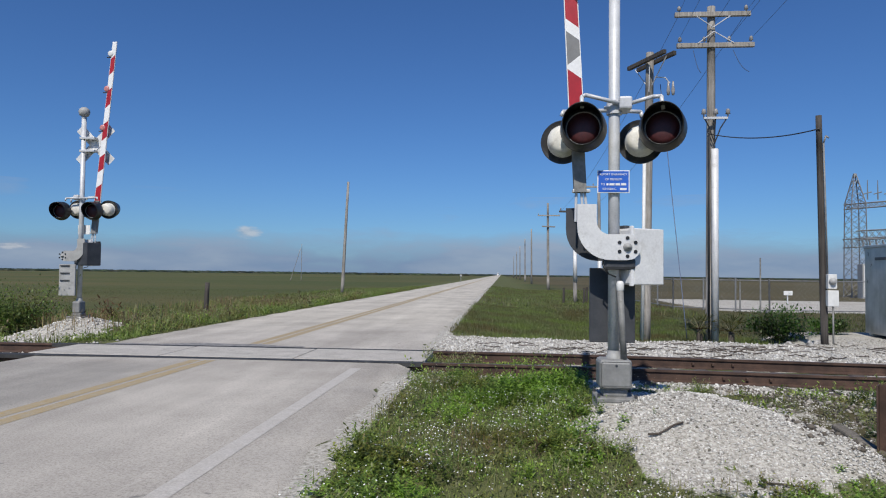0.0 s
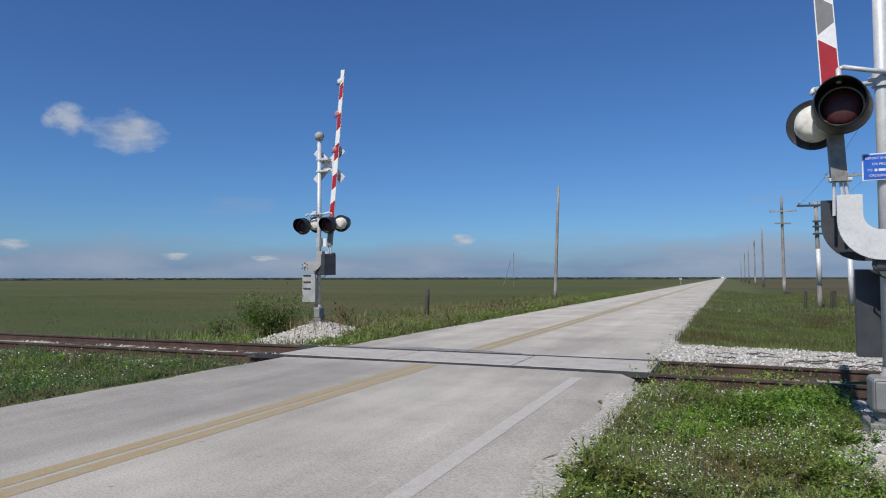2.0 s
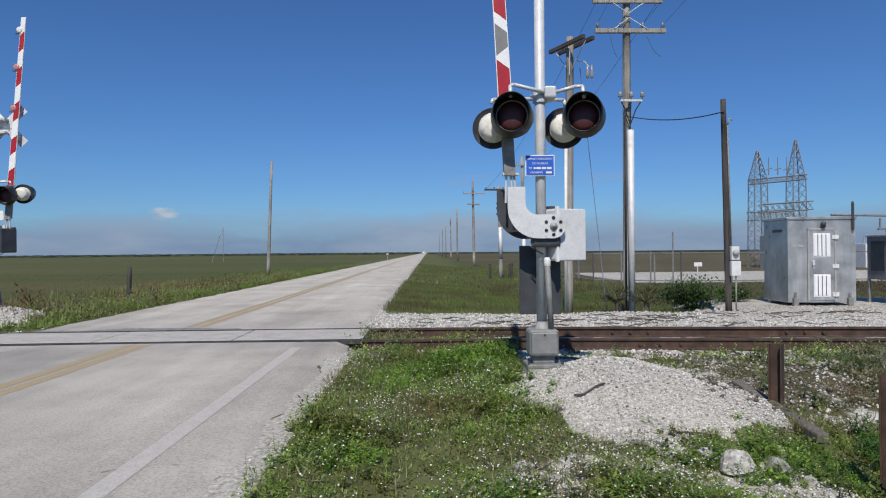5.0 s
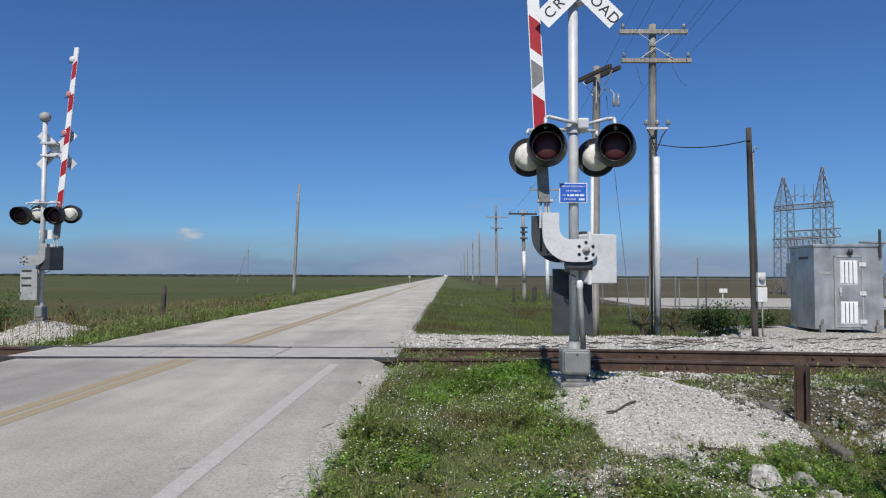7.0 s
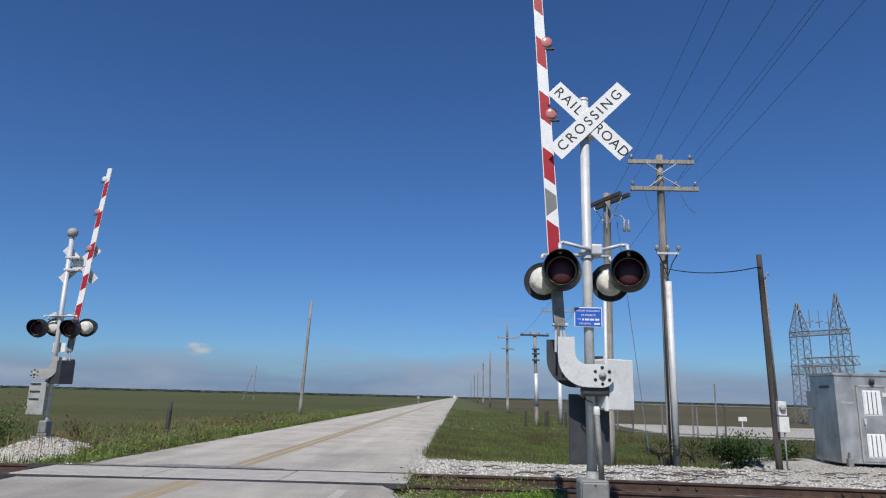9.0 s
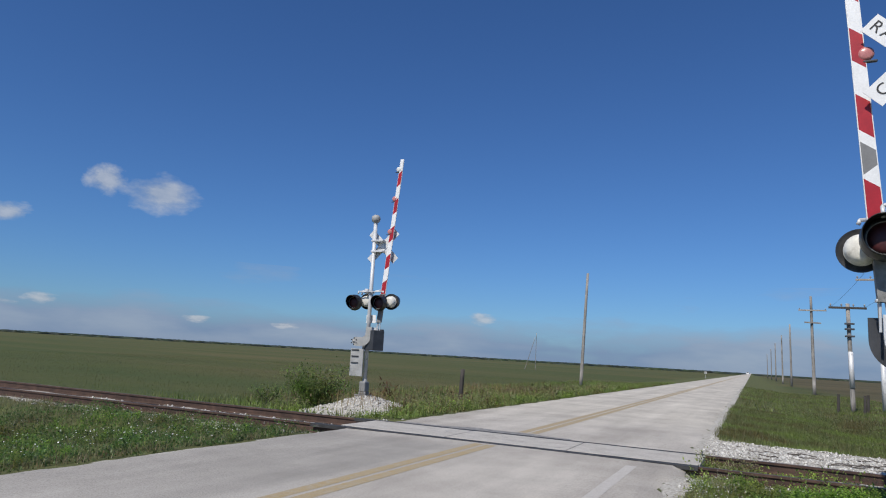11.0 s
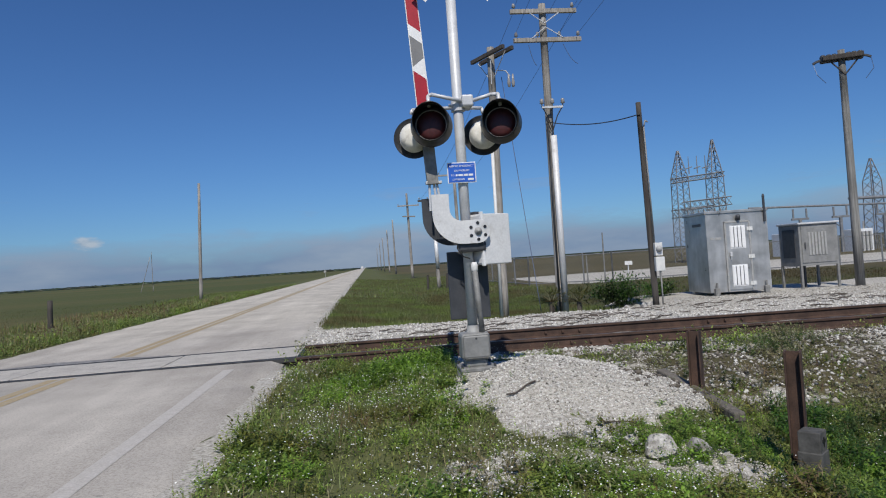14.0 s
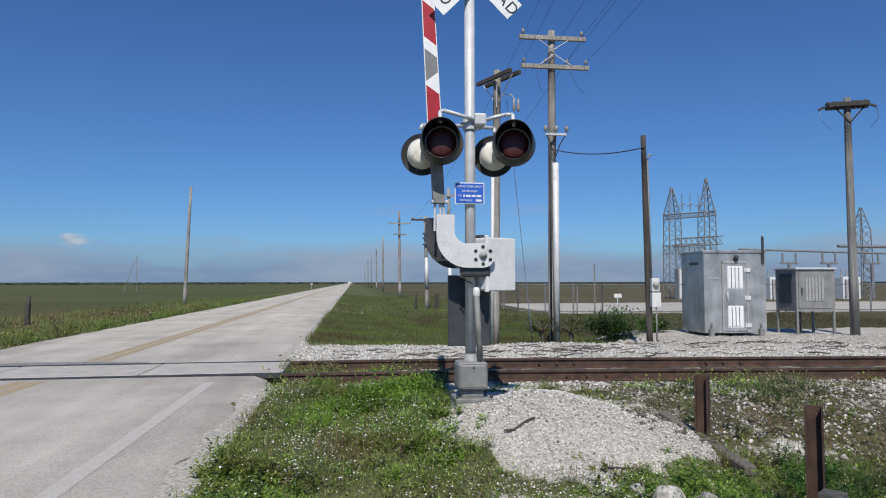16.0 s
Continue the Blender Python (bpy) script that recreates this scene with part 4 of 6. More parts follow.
def crossarm(root, centre, half, turn, material, size=0.05, insul=(), two=False):
    bm = B()
    for yy in ((-0.15, 0.15) if two else (0.0,)):
        box(bm, -half, half, yy - size, yy + size, -size * 1.2, size * 1.2, 0.008, pose(*centre, 0, 0, turn))
    arm = part("crossarm", bm, material, root, "weathered timber crossarm")
    for u in insul:
        bm = B()
        p = pose(*centre, 0, 0, turn) @ Vector((u, 0, size * 1.2))
        insulator(bm, p)
        part("insulator", bm, CERAMIC, arm, "", True)
    return arm


# tall pole with two arms and a conduit riser
ZB = float(land(5.2, 17.4))
up = thing("utility_pole", "tall weathered timber utility pole with two crossarms and riser pipe", "utility pole", group="roadside poles")
pole_body(up, (5.18, 17.5, ZB - 0.1), (5.27, 17.67, 8.42), 0.125, 0.10, POLE)
crossarm(up, (5.26, 17.53, 8.17), 0.96, 0, ARMWOOD, 0.05, (-0.85, 0.85))
crossarm(up, (5.33, 17.53, 7.35), 0.98, 0, ARMWOOD, 0.05, (-0.9, -0.28, 0.35, 0.9))
bm = B()
for s in (-1, 1):
    tube(bm, (5.27 + s * 0.42, 17.47, 8.1), (5.27, 17.5, 7.82), 0.014, 0.014, 6)
    tube(bm, (5.33 + s * 0.45, 17.47, 7.39), (5.29, 17.5, 7.71), 0.014, 0.014, 6)
part("arm_brace", bm, GALV, up)
bm = B()
path_tube(bm, [(5.235, 17.30, ZB - 0.1), (5.27, 17.39, 4.6)], 0.088, 14)
part("riser_pipe", bm, ALU, up, "pale riser pipe up the pole", True)
# thin black strip added up the pole to imitate its shaded left side
bm = B()
path_tube(bm, [(5.075, 17.28, ZB - 0.1), (5.13, 17.38, 5.1)], 0.024, 8)
part("riser_cable", bm, CABLE, up, "black strip for the pole's shaded side beside the riser pipe", True)
bm = B()
for s in (-1, 0, 1):
    path_tube(bm, [(5.27, 17.42, 4.75), (5.27 + s * 0.14, 17.38, 5.15), (5.27 + s * 0.30, 17.32, 5.42)], 0.016, 6)
part("cable_head", bm, CABLE, up, "black fanned cable ends")
bm = B()
box(bm, 4.97, 5.57, 17.30, 17.36, 5.36, 5.42, 0.006)
part("bracket", bm, GALV, up)
for s in (-1, 0, 1):
    bm = B()
    insulator(bm, Vector((5.27 + s * 0.30, 17.31, 5.42)), 1.2)
    part("cable_insulator", bm, CERAMIC, up, "", True)
for (xa, za), (xb, zb) in (((5.75, 7.2), (6.15, 6.62)), ((4.75, 7.2), (4.95, 6.6))):
    pts = [Vector((xa + (xb - xa) * t, 17.45, za + (zb - za) * t - 0.12 * math.sin(math.pi * t))) for t in np.linspace(0, 1, 6)]
    bm = B()
    path_tube(bm, pts, 0.008, 5)
    part("jumper_wire", bm, WIRE, up, "hanging jumper wire")

# pole behind the signal with a skewed double arm
ZB = float(land(3.55, 17.5))
up = thing("utility_pole", "weathered timber pole with a skewed double crossarm", "utility pole", group="roadside poles")
pole_body(up, (3.54, 17.5, ZB - 0.1), (3.68, 17.6, 7.2), 0.13, 0.10, POLE)
crossarm(up, (3.68, 17.5, 6.95), 0.78, -66, DARKPOLE, 0.045, (), True)
bm = B()
tube(bm, (3.62, 17.35, 6.8), (3.60, 17.35, 6.1), 0.012, 0.012, 6)
tube(bm, (3.95, 16.95, 6.9), (3.7, 17.45, 6.3), 0.014, 0.014, 6)
tube(bm, (3.4, 18.1, 6.9), (3.64, 17.65, 6.3), 0.014, 0.014, 6)
part("arm_brace", bm, GALV, up)
bm = B()
path_tube(bm, [(3.74, 17.4, 6.5), (4.0, 17.3, 6.45), (4.12, 17.3, 6.3)], 0.016, 6)
part("cutout_arm", bm, GALV, up)
for x in (4.08, 4.2):
    bm = B()
    lathe(bm, [(0.0, 5.98), (0.035, 6.0), (0.05, 6.1), (0.035, 6.2), (0.02, 6.35), (0.0, 6.36)], 10, Matrix.Translation((x, 17.3, 0)))
    part("fuse_cutout", bm, CERAMIC, up, "porcelain fuse cutout", True)
bm = B()
path_tube(bm, [(3.44, 17.36, ZB - 0.1), (3.50, 17.4, 4.4)], 0.045, 10)
part("riser_pipe", bm, PLASTIC, up, "pale riser pipe", True)
for s in (-1, 1):
    bm = B()
    insulator(bm, Vector((3.68 + 0.1 * s, 17.4, 4.62)), 1.2)
    part("insulator", bm, CERAMIC, up, "", True)

# short dark pole with meter boxes
ZB = float(land(6.9, 15.2))
up = thing("service_pole", "short dark creosoted pole with meter and breaker boxes", "utility pole", group="roadside poles")
pole_body(up, (6.92, 15.2, ZB - 0.1), (6.83, 15.2, 4.93), 0.078, 0.062, DARKPOLE)
bm = B()
box(bm, 6.90, 7.09, 14.98, 15.10, 1.08, 1.40, 0.012)
mt = part("meter_box", bm, PLASTIC, up, "pale meter box with a round glass meter")
bm = B()
lathe(bm, [(0.075, 0.0), (0.078, 0.03), (0.06, 0.07), (0.0, 0.08)], 18, face(6.99, 14.98, 1.25))
part("meter_dial", bm, GREYBOX, mt, "grey glass meter", True)
bm = B()
box(bm, 6.90, 7.13, 14.99, 15.11, 0.70, 1.05, 0.012)
part("breaker_box", bm, PLASTIC, up, "white breaker box")
bm = B()
path_tube(bm, [(7.03, 15.05, ZB - 0.05), (7.03, 15.05, 0.72)], 0.02, 8)
path_tube(bm, [(6.95, 15.11, 1.38), (6.895, 15.12, 4.3), (6.93, 15.09, 4.45), (6.98, 15.06, 4.40)], 0.018, 8)
part("conduit", bm, FOOT, up, "grey service conduit", True)

# right-hand pole behind the cabinet
ZB = float(land(12.75, 15.6))
up = thing("utility_pole", "grey timber pole with an end-on dark crossarm", "utility pole", group="roadside poles")
pole_body(up, (12.78, 15.6, ZB - 0.1), (12.75, 15.6, 6.2), 0.12, 0.085, GREYPOLE)
crossarm(up, (12.75, 15.6, 6.0), 0.48, -24, DARKPOLE, 0.05, (), True)
bm = B()
for s in (-1, 1):
    tube(bm, (12.75 + 0.34 * s, 15.5 - 0.15 * s, 5.96), (12.75, 15.5, 5.52), 0.02, 0.02, 6)
part("arm_brace", bm, DARKPOLE, up)
for s in (-0.44, -0.30, -0.17, 0.17, 0.30, 0.44):
    bm = B()
    p = Vector((12.75 + s * math.cos(radians(-24)), 15.6 + s * math.sin(radians(-24)), 6.0))
    lathe(bm, [(0.0, -0.10), (0.05, -0.10), (0.085, -0.04), (0.06, 0.02), (0.085, 0.06), (0.05, 0.12), (0.0, 0.13)], 10, Matrix.Translation(p))
    part("fuse_switch", bm, DARK, up, "dark fused switch on the arm", True)
for s in (-1, 1):
    bm = B()
    path_tube(bm, [(12.75 + 0.44 * s, 15.6 - 0.20 * s, 6.0), (12.75 + 0.54 * s, 15.6 - 0.24 * s, 5.97), (12.75 + 0.63 * s, 15.6 - 0.28 * s, 5.92)], 0.035, 6)
    part("arm_end", bm, DARK, up)
    bm = B()
    path_tube(bm, [(12.75 + 0.62 * s, 15.6 - 0.28 * s, 5.92), (12.75 + 0.60 * s, 15.5 - 0.28 * s, 5.6), (12.75 + 0.42 * s, 15.5 - 0.2 * s, 5.35)], 0.008, 5)
    part("jumper_wire", bm, WIRE, up)

# single pole across the road, in the prairie
up = thing("utility_pole", "bare weathered timber pole standing in the prairie verge", "utility pole", group="roadside poles")
pole_body(up, (-13.1, 53.2, float(land(-13.1, 53.2)) - 0.1), (-12.74, 53.2, 8.73), 0.14, 0.10, POLE)

# white-footed pole with arm
up = thing("utility_pole", "timber pole with a pale sleeve and short crossarm", "utility pole", group="roadside poles")
ZB = float(land(4.4, 42.7))
pole_body(up, (4.5, 42.7, ZB - 0.1), (4.4, 42.7, 5.6), 0.125, 0.10, POLE)
crossarm(up, (4.38, 42.6, 5.35), 0.95, 8, DARKPOLE, 0.05, (-0.85, -0.3, 0.3, 0.85))
bm = B()
tube(bm, (4.49, 42.66, 0.9), (4.46, 42.66, 2.9), 0.128, 0.12, 12)
part("sleeve", bm, ALU, up, "pale sleeve round the shaft", True)
for z in (3.7, 4.1, 4.4):
    bm = B()
    box(bm, 4.20, 4.68, 42.45, 42.6, z, z + 0.1, 0.01)
    part("hardware", bm, DARK, up)

# pole with a pale foot, farther on
up = thing("utility_pole", "timber pole with a pale lower sleeve and one crossarm", "utility pole", group="roadside poles")
ZB = float(land(6.65, 47.0))
pole_body(up, (6.65, 47.0, ZB - 0.1), (6.55, 47.0, 8.1), 0.14, 0.10, POLE)
crossarm(up, (6.55, 46.85, 7.5), 1.2, 0, ARMWOOD, 0.05, (-1.1, -0.4, 0.4, 1.1))
bm = B()
tube(bm, (6.65, 46.96, ZB - 0.05), (6.62, 46.96, 3.0), 0.15, 0.14, 12)
part("sleeve", bm, ALU, up, "pale sleeve round the shaft", True)

# line of far poles beside the road
for k, (y, x, z) in enumerate(((79, 5.3, 9.8), (127, 5.5, 10.0), (165, 5.6, 10.1), (210, 5.6, 10.2), (260, 5.7, 10.2), (330, 5.8, 10.2))):
    up = thing("utility_pole", "far timber pole in the line beside the road", "utility pole", group="far poles")
    pole_body(up, (x, y, -0.6), (x - 0.1, y, z), 0.17, 0.12, POLE)
    if k == 0:
        crossarm(up, (x, y - 0.2, 8.3), 1.3, 0, ARMWOOD, 0.06, (-1.2, 1.2))
        crossarm(up, (x, y - 0.2, 7.0), 0.9, 30, ARMWOOD, 0.06)
# slanting far poles in the prairie
for x0, y0, x1, z1, r in ((-38.5, 118, -36.6, 5.6, 0.05), (-37.0, 120, -37.0, 6.5, 0.05)):
    up = thing("utility_pole", "thin far pole leaning over the prairie", "utility pole", group="far poles")
    pole_body(up, (x0, y0, -0.6), (x1, y0, z1), r, r * 0.8, POLE)
up = thing("fence_post", "short weathered post in the dry grass", "post")
pole_body(up, (-11.0, 23.5, -0.5), (-10.95, 23.5, 0.88), 0.09, 0.08, DARKPOLE)


def wire(p, q, sag, r, material, label, n=14):
    bm = B()
    p, q = Vector(p), Vector(q)
    pts = []
    for t in np.linspace(0, 1, n):
        v = p.lerp(q, t)
        v.z -= sag * 4 * t * (1 - t)
        pts.append(v)
    path_tube(bm, pts, r, 5)
    bmesh.ops.remove_doubles(bm, verts=bm.verts, dist=r * 0.5)
    return solo("overhead_wire", bm, material, label, "wire", "overhead wires", smooth=True)


wire((5.1, 17.4, 5.0), (6.82, 15.1, 4.62), 0.16, 0.014, CABLE, "black service cable slung between poles")
wire((3.9, 17.4, 6.3), (4.35, 16.6, -0.2), 0.0, 0.010, WIRE, "taut guy wire beside the pole")
for u, z in ((-0.85, 8.25), (0.85, 8.25), (-0.9, 7.45), (-0.28, 7.45), (0.35, 7.45), (0.9, 7.45)):
    wire((5.27 + u, 17.53, z), (0.6 + u * 1.1, -22.0, z + 0.5), 1.0, 0.0045, WIRE, "thin overhead wire running over the track")
for u in (-0.85, 0.85):
    wire((5.27 + u, 17.53, 8.2), (4.4 + u, 42.7, 5.4), 0.6, 0.006, WIRE, "thin overhead wire beside the road")

# ---- equipment shed and cabinet ----
def equipment_shed():
    z0 = float(land(9.6, 16.6))
    sh = thing("equipment_shed", "aluminium signal equipment shed with a vented door on the gravel pad", "shed", pose(8.66, 15.75, z0, 0, 0, -4))
    w, d, h = 1.64, 1.36, 2.18
    bm = B()
    box(bm, 0, w, 0, d, 0.10, h, 0.012)
    body = part("shed_body", bm, SHED, sh, "brushed aluminium walls")
    bm = B()
    box(bm, -0.03, w + 0.03, -0.03, d + 0.03, h - 0.02, h + 0.05, 0.012)
    part("roof", bm, SHED, sh, "flat aluminium roof")
    for x in (0.16, w - 0.16):
        bm = B()
        box(bm, x - 0.06, x + 0.06, -0.10, 0.02, 0.0, 0.22, 0.01)
        tube(bm, (x, -0.06, 0.2), (x, -0.06, 0.36), 0.028, 0.028, 8)
        part("foot_bracket", bm, FOOT, sh, "bolted foot bracket")
        bm = B()
        box(bm, x - 0.08, x + 0.08, d - 0.2, d, 0.0, 0.12, 0.01)
        part("foot_bracket", bm, GALV, sh)
    x0, x1 = 0.51, 1.12
    bm = B()
    box(bm, x0, x1, -0.028, -0.002, 0.16, 1.90, 0.006)
    door = part("door", bm, SHED, sh, "aluminium door with louvred vents")
    bm = B()
    for a0, a1, b0, b1 in ((x0 - 0.04, x0, 0.12, 1.94), (x1, x1 + 0.04, 0.12, 1.94), (x0 - 0.04, x1 + 0.04, 1.90, 1.94)):
        box(bm, a0, a1, -0.04, 0.0, b0, b1, 0.004)
    part("door_frame", bm, GREYBOX, sh)
    # vents and louvres painted white to imitate sun glare off the metal
    for zb, zt in ((1.22, 1.82), (0.24, 0.80)):
        bm = B()
        box(bm, x0 + 0.10, x1 - 0.10, -0.036, -0.026, zb, zt, 0.003)
        part("vent_frame", bm, WHITE, door, "louvred vent with sun glare painted white")
        for k in range(4):
            xa = x0 + 0.112 + k * 0.098
            bm = B()
            box(bm, xa, xa + 0.078, -0.052, -0.034, zb + 0.03, zt - 0.03, 0.006)
            part("louvre", bm, WHITE, door)
        # dark strips laid between the louvres as painted shade
        bm = B()
        for k in range(3):
            xa = x0 + 0.191 + k * 0.098
            box(bm, xa, xa + 0.018, -0.039, -0.035, zb + 0.03, zt - 0.03)
        part("louvre_gap", bm, DARK, door)
    bm = B()
    box(bm, x0 + 0.06, x0 + 0.12, -0.075, -0.028, 1.02, 1.14, 0.01)
    tube(bm, (x0 + 0.09, -0.06, 1.02), (x0 + 0.09, -0.06, 0.94), 0.014, 0.014, 8)
    part("door_handle", bm, GALV, door, "steel handle")
    for z in (0.3, 1.0, 1.72):
        bm = B()
        box(bm, x1 - 0.06, x1 + 0.10, -0.046, -0.038, z - 0.05, z + 0.05, 0.004)
        tube(bm, (x1 + 0.012, -0.052, z - 0.055), (x1 + 0.012, -0.052, z + 0.055), 0.018, 0.018, 8)
        part("hinge", bm, PLASTIC, door, "pale strap hinge")
    bm = B()
    lathe(bm, [(0.0, 0.0), (0.05, 0.0), (0.06, 0.08), (0.035, 0.12), (0.0, 0.13)], 12, Matrix.Translation((0.84, -0.07, 1.98)))
    box(bm, 0.79, 0.89, -0.08, 0.0, 1.955, 1.985, 0.004)
    part("door_lamp", bm, DARK, sh, "small dark lamp over the door", True)
    bm = B()
    box(bm, w - 0.10, w - 0.05, -0.06, -0.01, h - 0.3, h + 0.28, 0.006)
    lathe(bm, [(0.0, h + 0.25), (0.03, h + 0.25), (0.035, h + 0.36), (0.02, h + 0.42), (0.0, h + 0.42)], 10, Matrix.Translation((w - 0.075, -0.035, 0)))
    part("aerial_mount", bm, DARK, sh, "dark aerial mount at the corner")
    for xa, xb in ((0.10, 0.19), (0.22, 0.38)):
        bm = B()
        box(bm, xa, xb, -0.006, 0.002, 1.48, 1.54)
        part("marking_bar", bm, GREYBOX, sh)
    bm = B()
    box(bm, -0.02, 0.0, 0.3, 0.8, 1.86, 1.93, 0.004)
    part("side_vent", bm, DARK, sh)
    for x in (0.02, w - 0.02):
        bm = B()
        box(bm, x - 0.02, x + 0.02, -0.008, 0.0, 0.12, h - 0.03, 0.003)
        part("corner_trim", bm, SHED, sh)
    return sh


equipment_shed()


def louvred_cabinet():
    z0 = float(land(11.6, 15.8))
    cb = thing("louvred_cabinet", "grey louvred equipment cabinet raised on four steel legs", "cabinet", pose(11.2, 15.7, z0, 0, 0, -2))
    w, d, lo, hi = 1.08, 0.9, 0.60, 1.70
    bm = B()
    box(bm, 0, w, 0, d, lo, hi, 0.01)
    part("cabinet_body", bm, CABGREY, cb)
    bm = B()
    box(bm, -0.04, w + 0.04, -0.05, d + 0.04, hi, hi + 0.05, 0.01)
    part("cabinet_roof", bm, GALV, cb)
    for x, y in ((0.03, 0.03), (w - 0.03, 0.03), (0.03, d - 0.03), (w - 0.03, d - 0.03)):
        bm = B()
        box(bm, x - 0.03, x + 0.03, y - 0.03, y + 0.03, 0, lo + 0.01, 0.004)
        part("leg", bm, FOOT, cb)
    for x in (0.32, 0.42):
        bm = B()
        tube(bm, (x, 0.5, -0.05), (x, 0.5, lo + 0.02), 0.035, 0.035, 10)
        part("cable_pipe", bm, DARK, cb)
    bm = B()
    box(bm, 0.06, w - 0.06, -0.02, 0.0, lo + 0.08, hi - 0.06, 0.004)
    door = part("cabinet_door", bm, CABGREY, cb)
    for k in range(6):
        bm = B()
        xa = 0.24 + k * 0.09
        box(bm, xa, xa + 0.055, -0.04, -0.018, lo + 0.28, hi - 0.22, 0.006)
        part("louvre", bm, GREYBOX, door)
    bm = B()
    box(bm, -0.015, 0.0, 0.18, d - 0.18, lo + 0.22, hi - 0.12, 0.003)
    part("side_vent", bm, DARK, cb, "dark mesh vent")
    bm = B()
    tube(bm, (0.13, -0.05, lo + 0.45), (0.13, -0.05, lo + 0.62), 0.014, 0.014, 8)
    part("door_handle", bm, DARK, door)
    return cb


louvred_cabinet()


TIMBER = wood("old_grey_timber", (0.085, 0.075, 0.06), (0.20, 0.18, 0.15))


# ---- foreground posts, beam, block, rocks, sticks ----
def steel_post(x, y, top, turn, lean):
    z0 = float(land(x, y))
    bm = B()
    m = pose(x, y, 0, 0, lean, turn)
    h = top
    box(bm, -0.075, 0.075, -0.062, -0.048, z0 - 0.3, h, 0.003, m)
    box(bm, -0.075, 0.075, 0.048, 0.062, z0 - 0.3, h, 0.003, m)
    box(bm, -0.008, 0.008, -0.048, 0.048, z0 - 0.3, h, 0.0, m)
    return solo("steel_post", bm, RUST, "rusty upright steel beam post in the gravel", "post", "rusty posts")


steel_post(3.16, 5.95, 0.39, 52, 0)
steel_post(3.14, 4.30, 0.39, 52, -1.0)
bm = B()
zb = float(land(2.9, 3.6))
box(bm, -0.088, 0.088, -0.085, 0.085, zb - 0.2, -0.30, 0.010, pose(3.03, 3.98, 0, 0, 0, 38))
box(bm, -0.080, 0.080, -0.077, 0.077, -0.31, -0.15, 0.008, pose(3.03, 3.98, 0, 0, 0, 38))
blk = tagged(new("concrete_block", mesh_of("concrete_block", bm, DARKCONC)), "dark concrete marker block at the foot of the post", "concrete block")
bm = B()
box(bm, -0.03, 0.03, -0.083, -0.075, -0.23, -0.208, 0, pose(3.03, 3.98, 0, 0, 0, 38))
box(bm, -0.006, 0.006, -0.083, -0.075, -0.26, -0.19, 0, pose(3.03, 3.98, 0, 0, 0, 38))
part("painted_mark", bm, INK, blk, "faint dark painted mark")
bm = B()
p, q = Vector((3.13, 6.75, 0)), Vector((3.06, 5.0, 0))
p.z, q.z = float(land(p.x, p.y)) + 0.10, float(land(q.x, q.y)) + 0.17
d = (q - p)
box(bm, -0.058, 0.058, -0.05, 0.05, -d.length / 2, d.length / 2, 0.02, Matrix.Translation((p + q) / 2) @ d.to_track_quat("Z", "Y").to_matrix().to_4x4())
solo("timber_beam", bm, TIMBER, "old weathered timber beam lying half buried", "timber")


def boulder(x, y, s, seed):
    r = random.Random(seed)
    bm = B()
    bmesh.ops.create_icosphere(bm, subdivisions=3, radius=1.0)
    off = Vector((r.uniform(0, 50), r.uniform(0, 50), r.uniform(0, 50)))
    for v in bm.verts:
        k = 1 + 0.38 * noise.noise(v.co * 1.3 + off) + 0.22 * noise.noise(v.co * 3.1 + off) + 0.13 * noise.noise(v.co * 7.5 + off)
        v.co = Vector((v.co.x * s * k, v.co.y * s * 0.8 * k, v.co.z * s * 0.62 * k))
    for _ in range(14):
        nv = Vector((r.uniform(-1, 1), r.uniform(-1, 1), r.uniform(-0.6, 1))).normalized()
        lim = s * r.uniform(0.38, 0.62)
        for v in bm.verts:
            over = v.co.dot(nv) - lim
            if over > 0:
                v.co -= nv * over
    bmesh.ops.transform(bm, matrix=pose(x, y, float(land(x, y)) + s * 0.26, r.uniform(-25, 25), r.uniform(-25, 25), r.uniform(0, 360)), verts=bm.verts)
    return solo("rock", bm, ROCK, "rough white limestone rock half in the weeds", "rock", "limestone rocks")


for k, (x, y, s) in enumerate(((2.04, 4.44, 0.20), (1.92, 4.66, 0.10), (2.32, 4.36, 0.15), (2.48, 4.22, 0.07), (2.16, 4.06, 0.07), (2.44, 3.88, 0.10), (2.60, 3.72, 0.09), (2.72, 3.92, 0.05),
                               (6.2, 14.3, 0.16), (6.45, 14.5, 0.12), (5.9, 14.6, 0.10), (7.3, 14.8, 0.09))):
    boulder(x, y, s, k)


def twig(x, y, length, turn, seed):
    r = random.Random(seed)
    bm = B()
    pts = []
    for k in range(6):
        u = k / 5 - 0.5
        px = x + math.cos(turn) * u * length + r.uniform(-0.02, 0.02)
        py = y + math.sin(turn) * u * length + r.uniform(-0.02, 0.02)
        pts.append(Vector((px, py, float(land(px, py)) + 0.018 + 0.05 * max(0, math.sin(k * 1.7 + seed)) * length)))
    path_tube(bm, pts, 0.006 + 0.005 * r.random(), 6)
    return solo("twig", bm, TIE, "dry dark twig lying on the gravel", "twig", "twigs")


twig(1.25, 5.75, 0.34, 0.5, 1)
twig(1.95, 5.05, 0.36, -0.1, 2)
for k in range(110):
    x = random.uniform(-0.9, 11.0)
    twig(x, random.uniform(11.6, 14.2), random.uniform(0.2, 0.75), random.uniform(-0.6, 0.6), 10 + k)


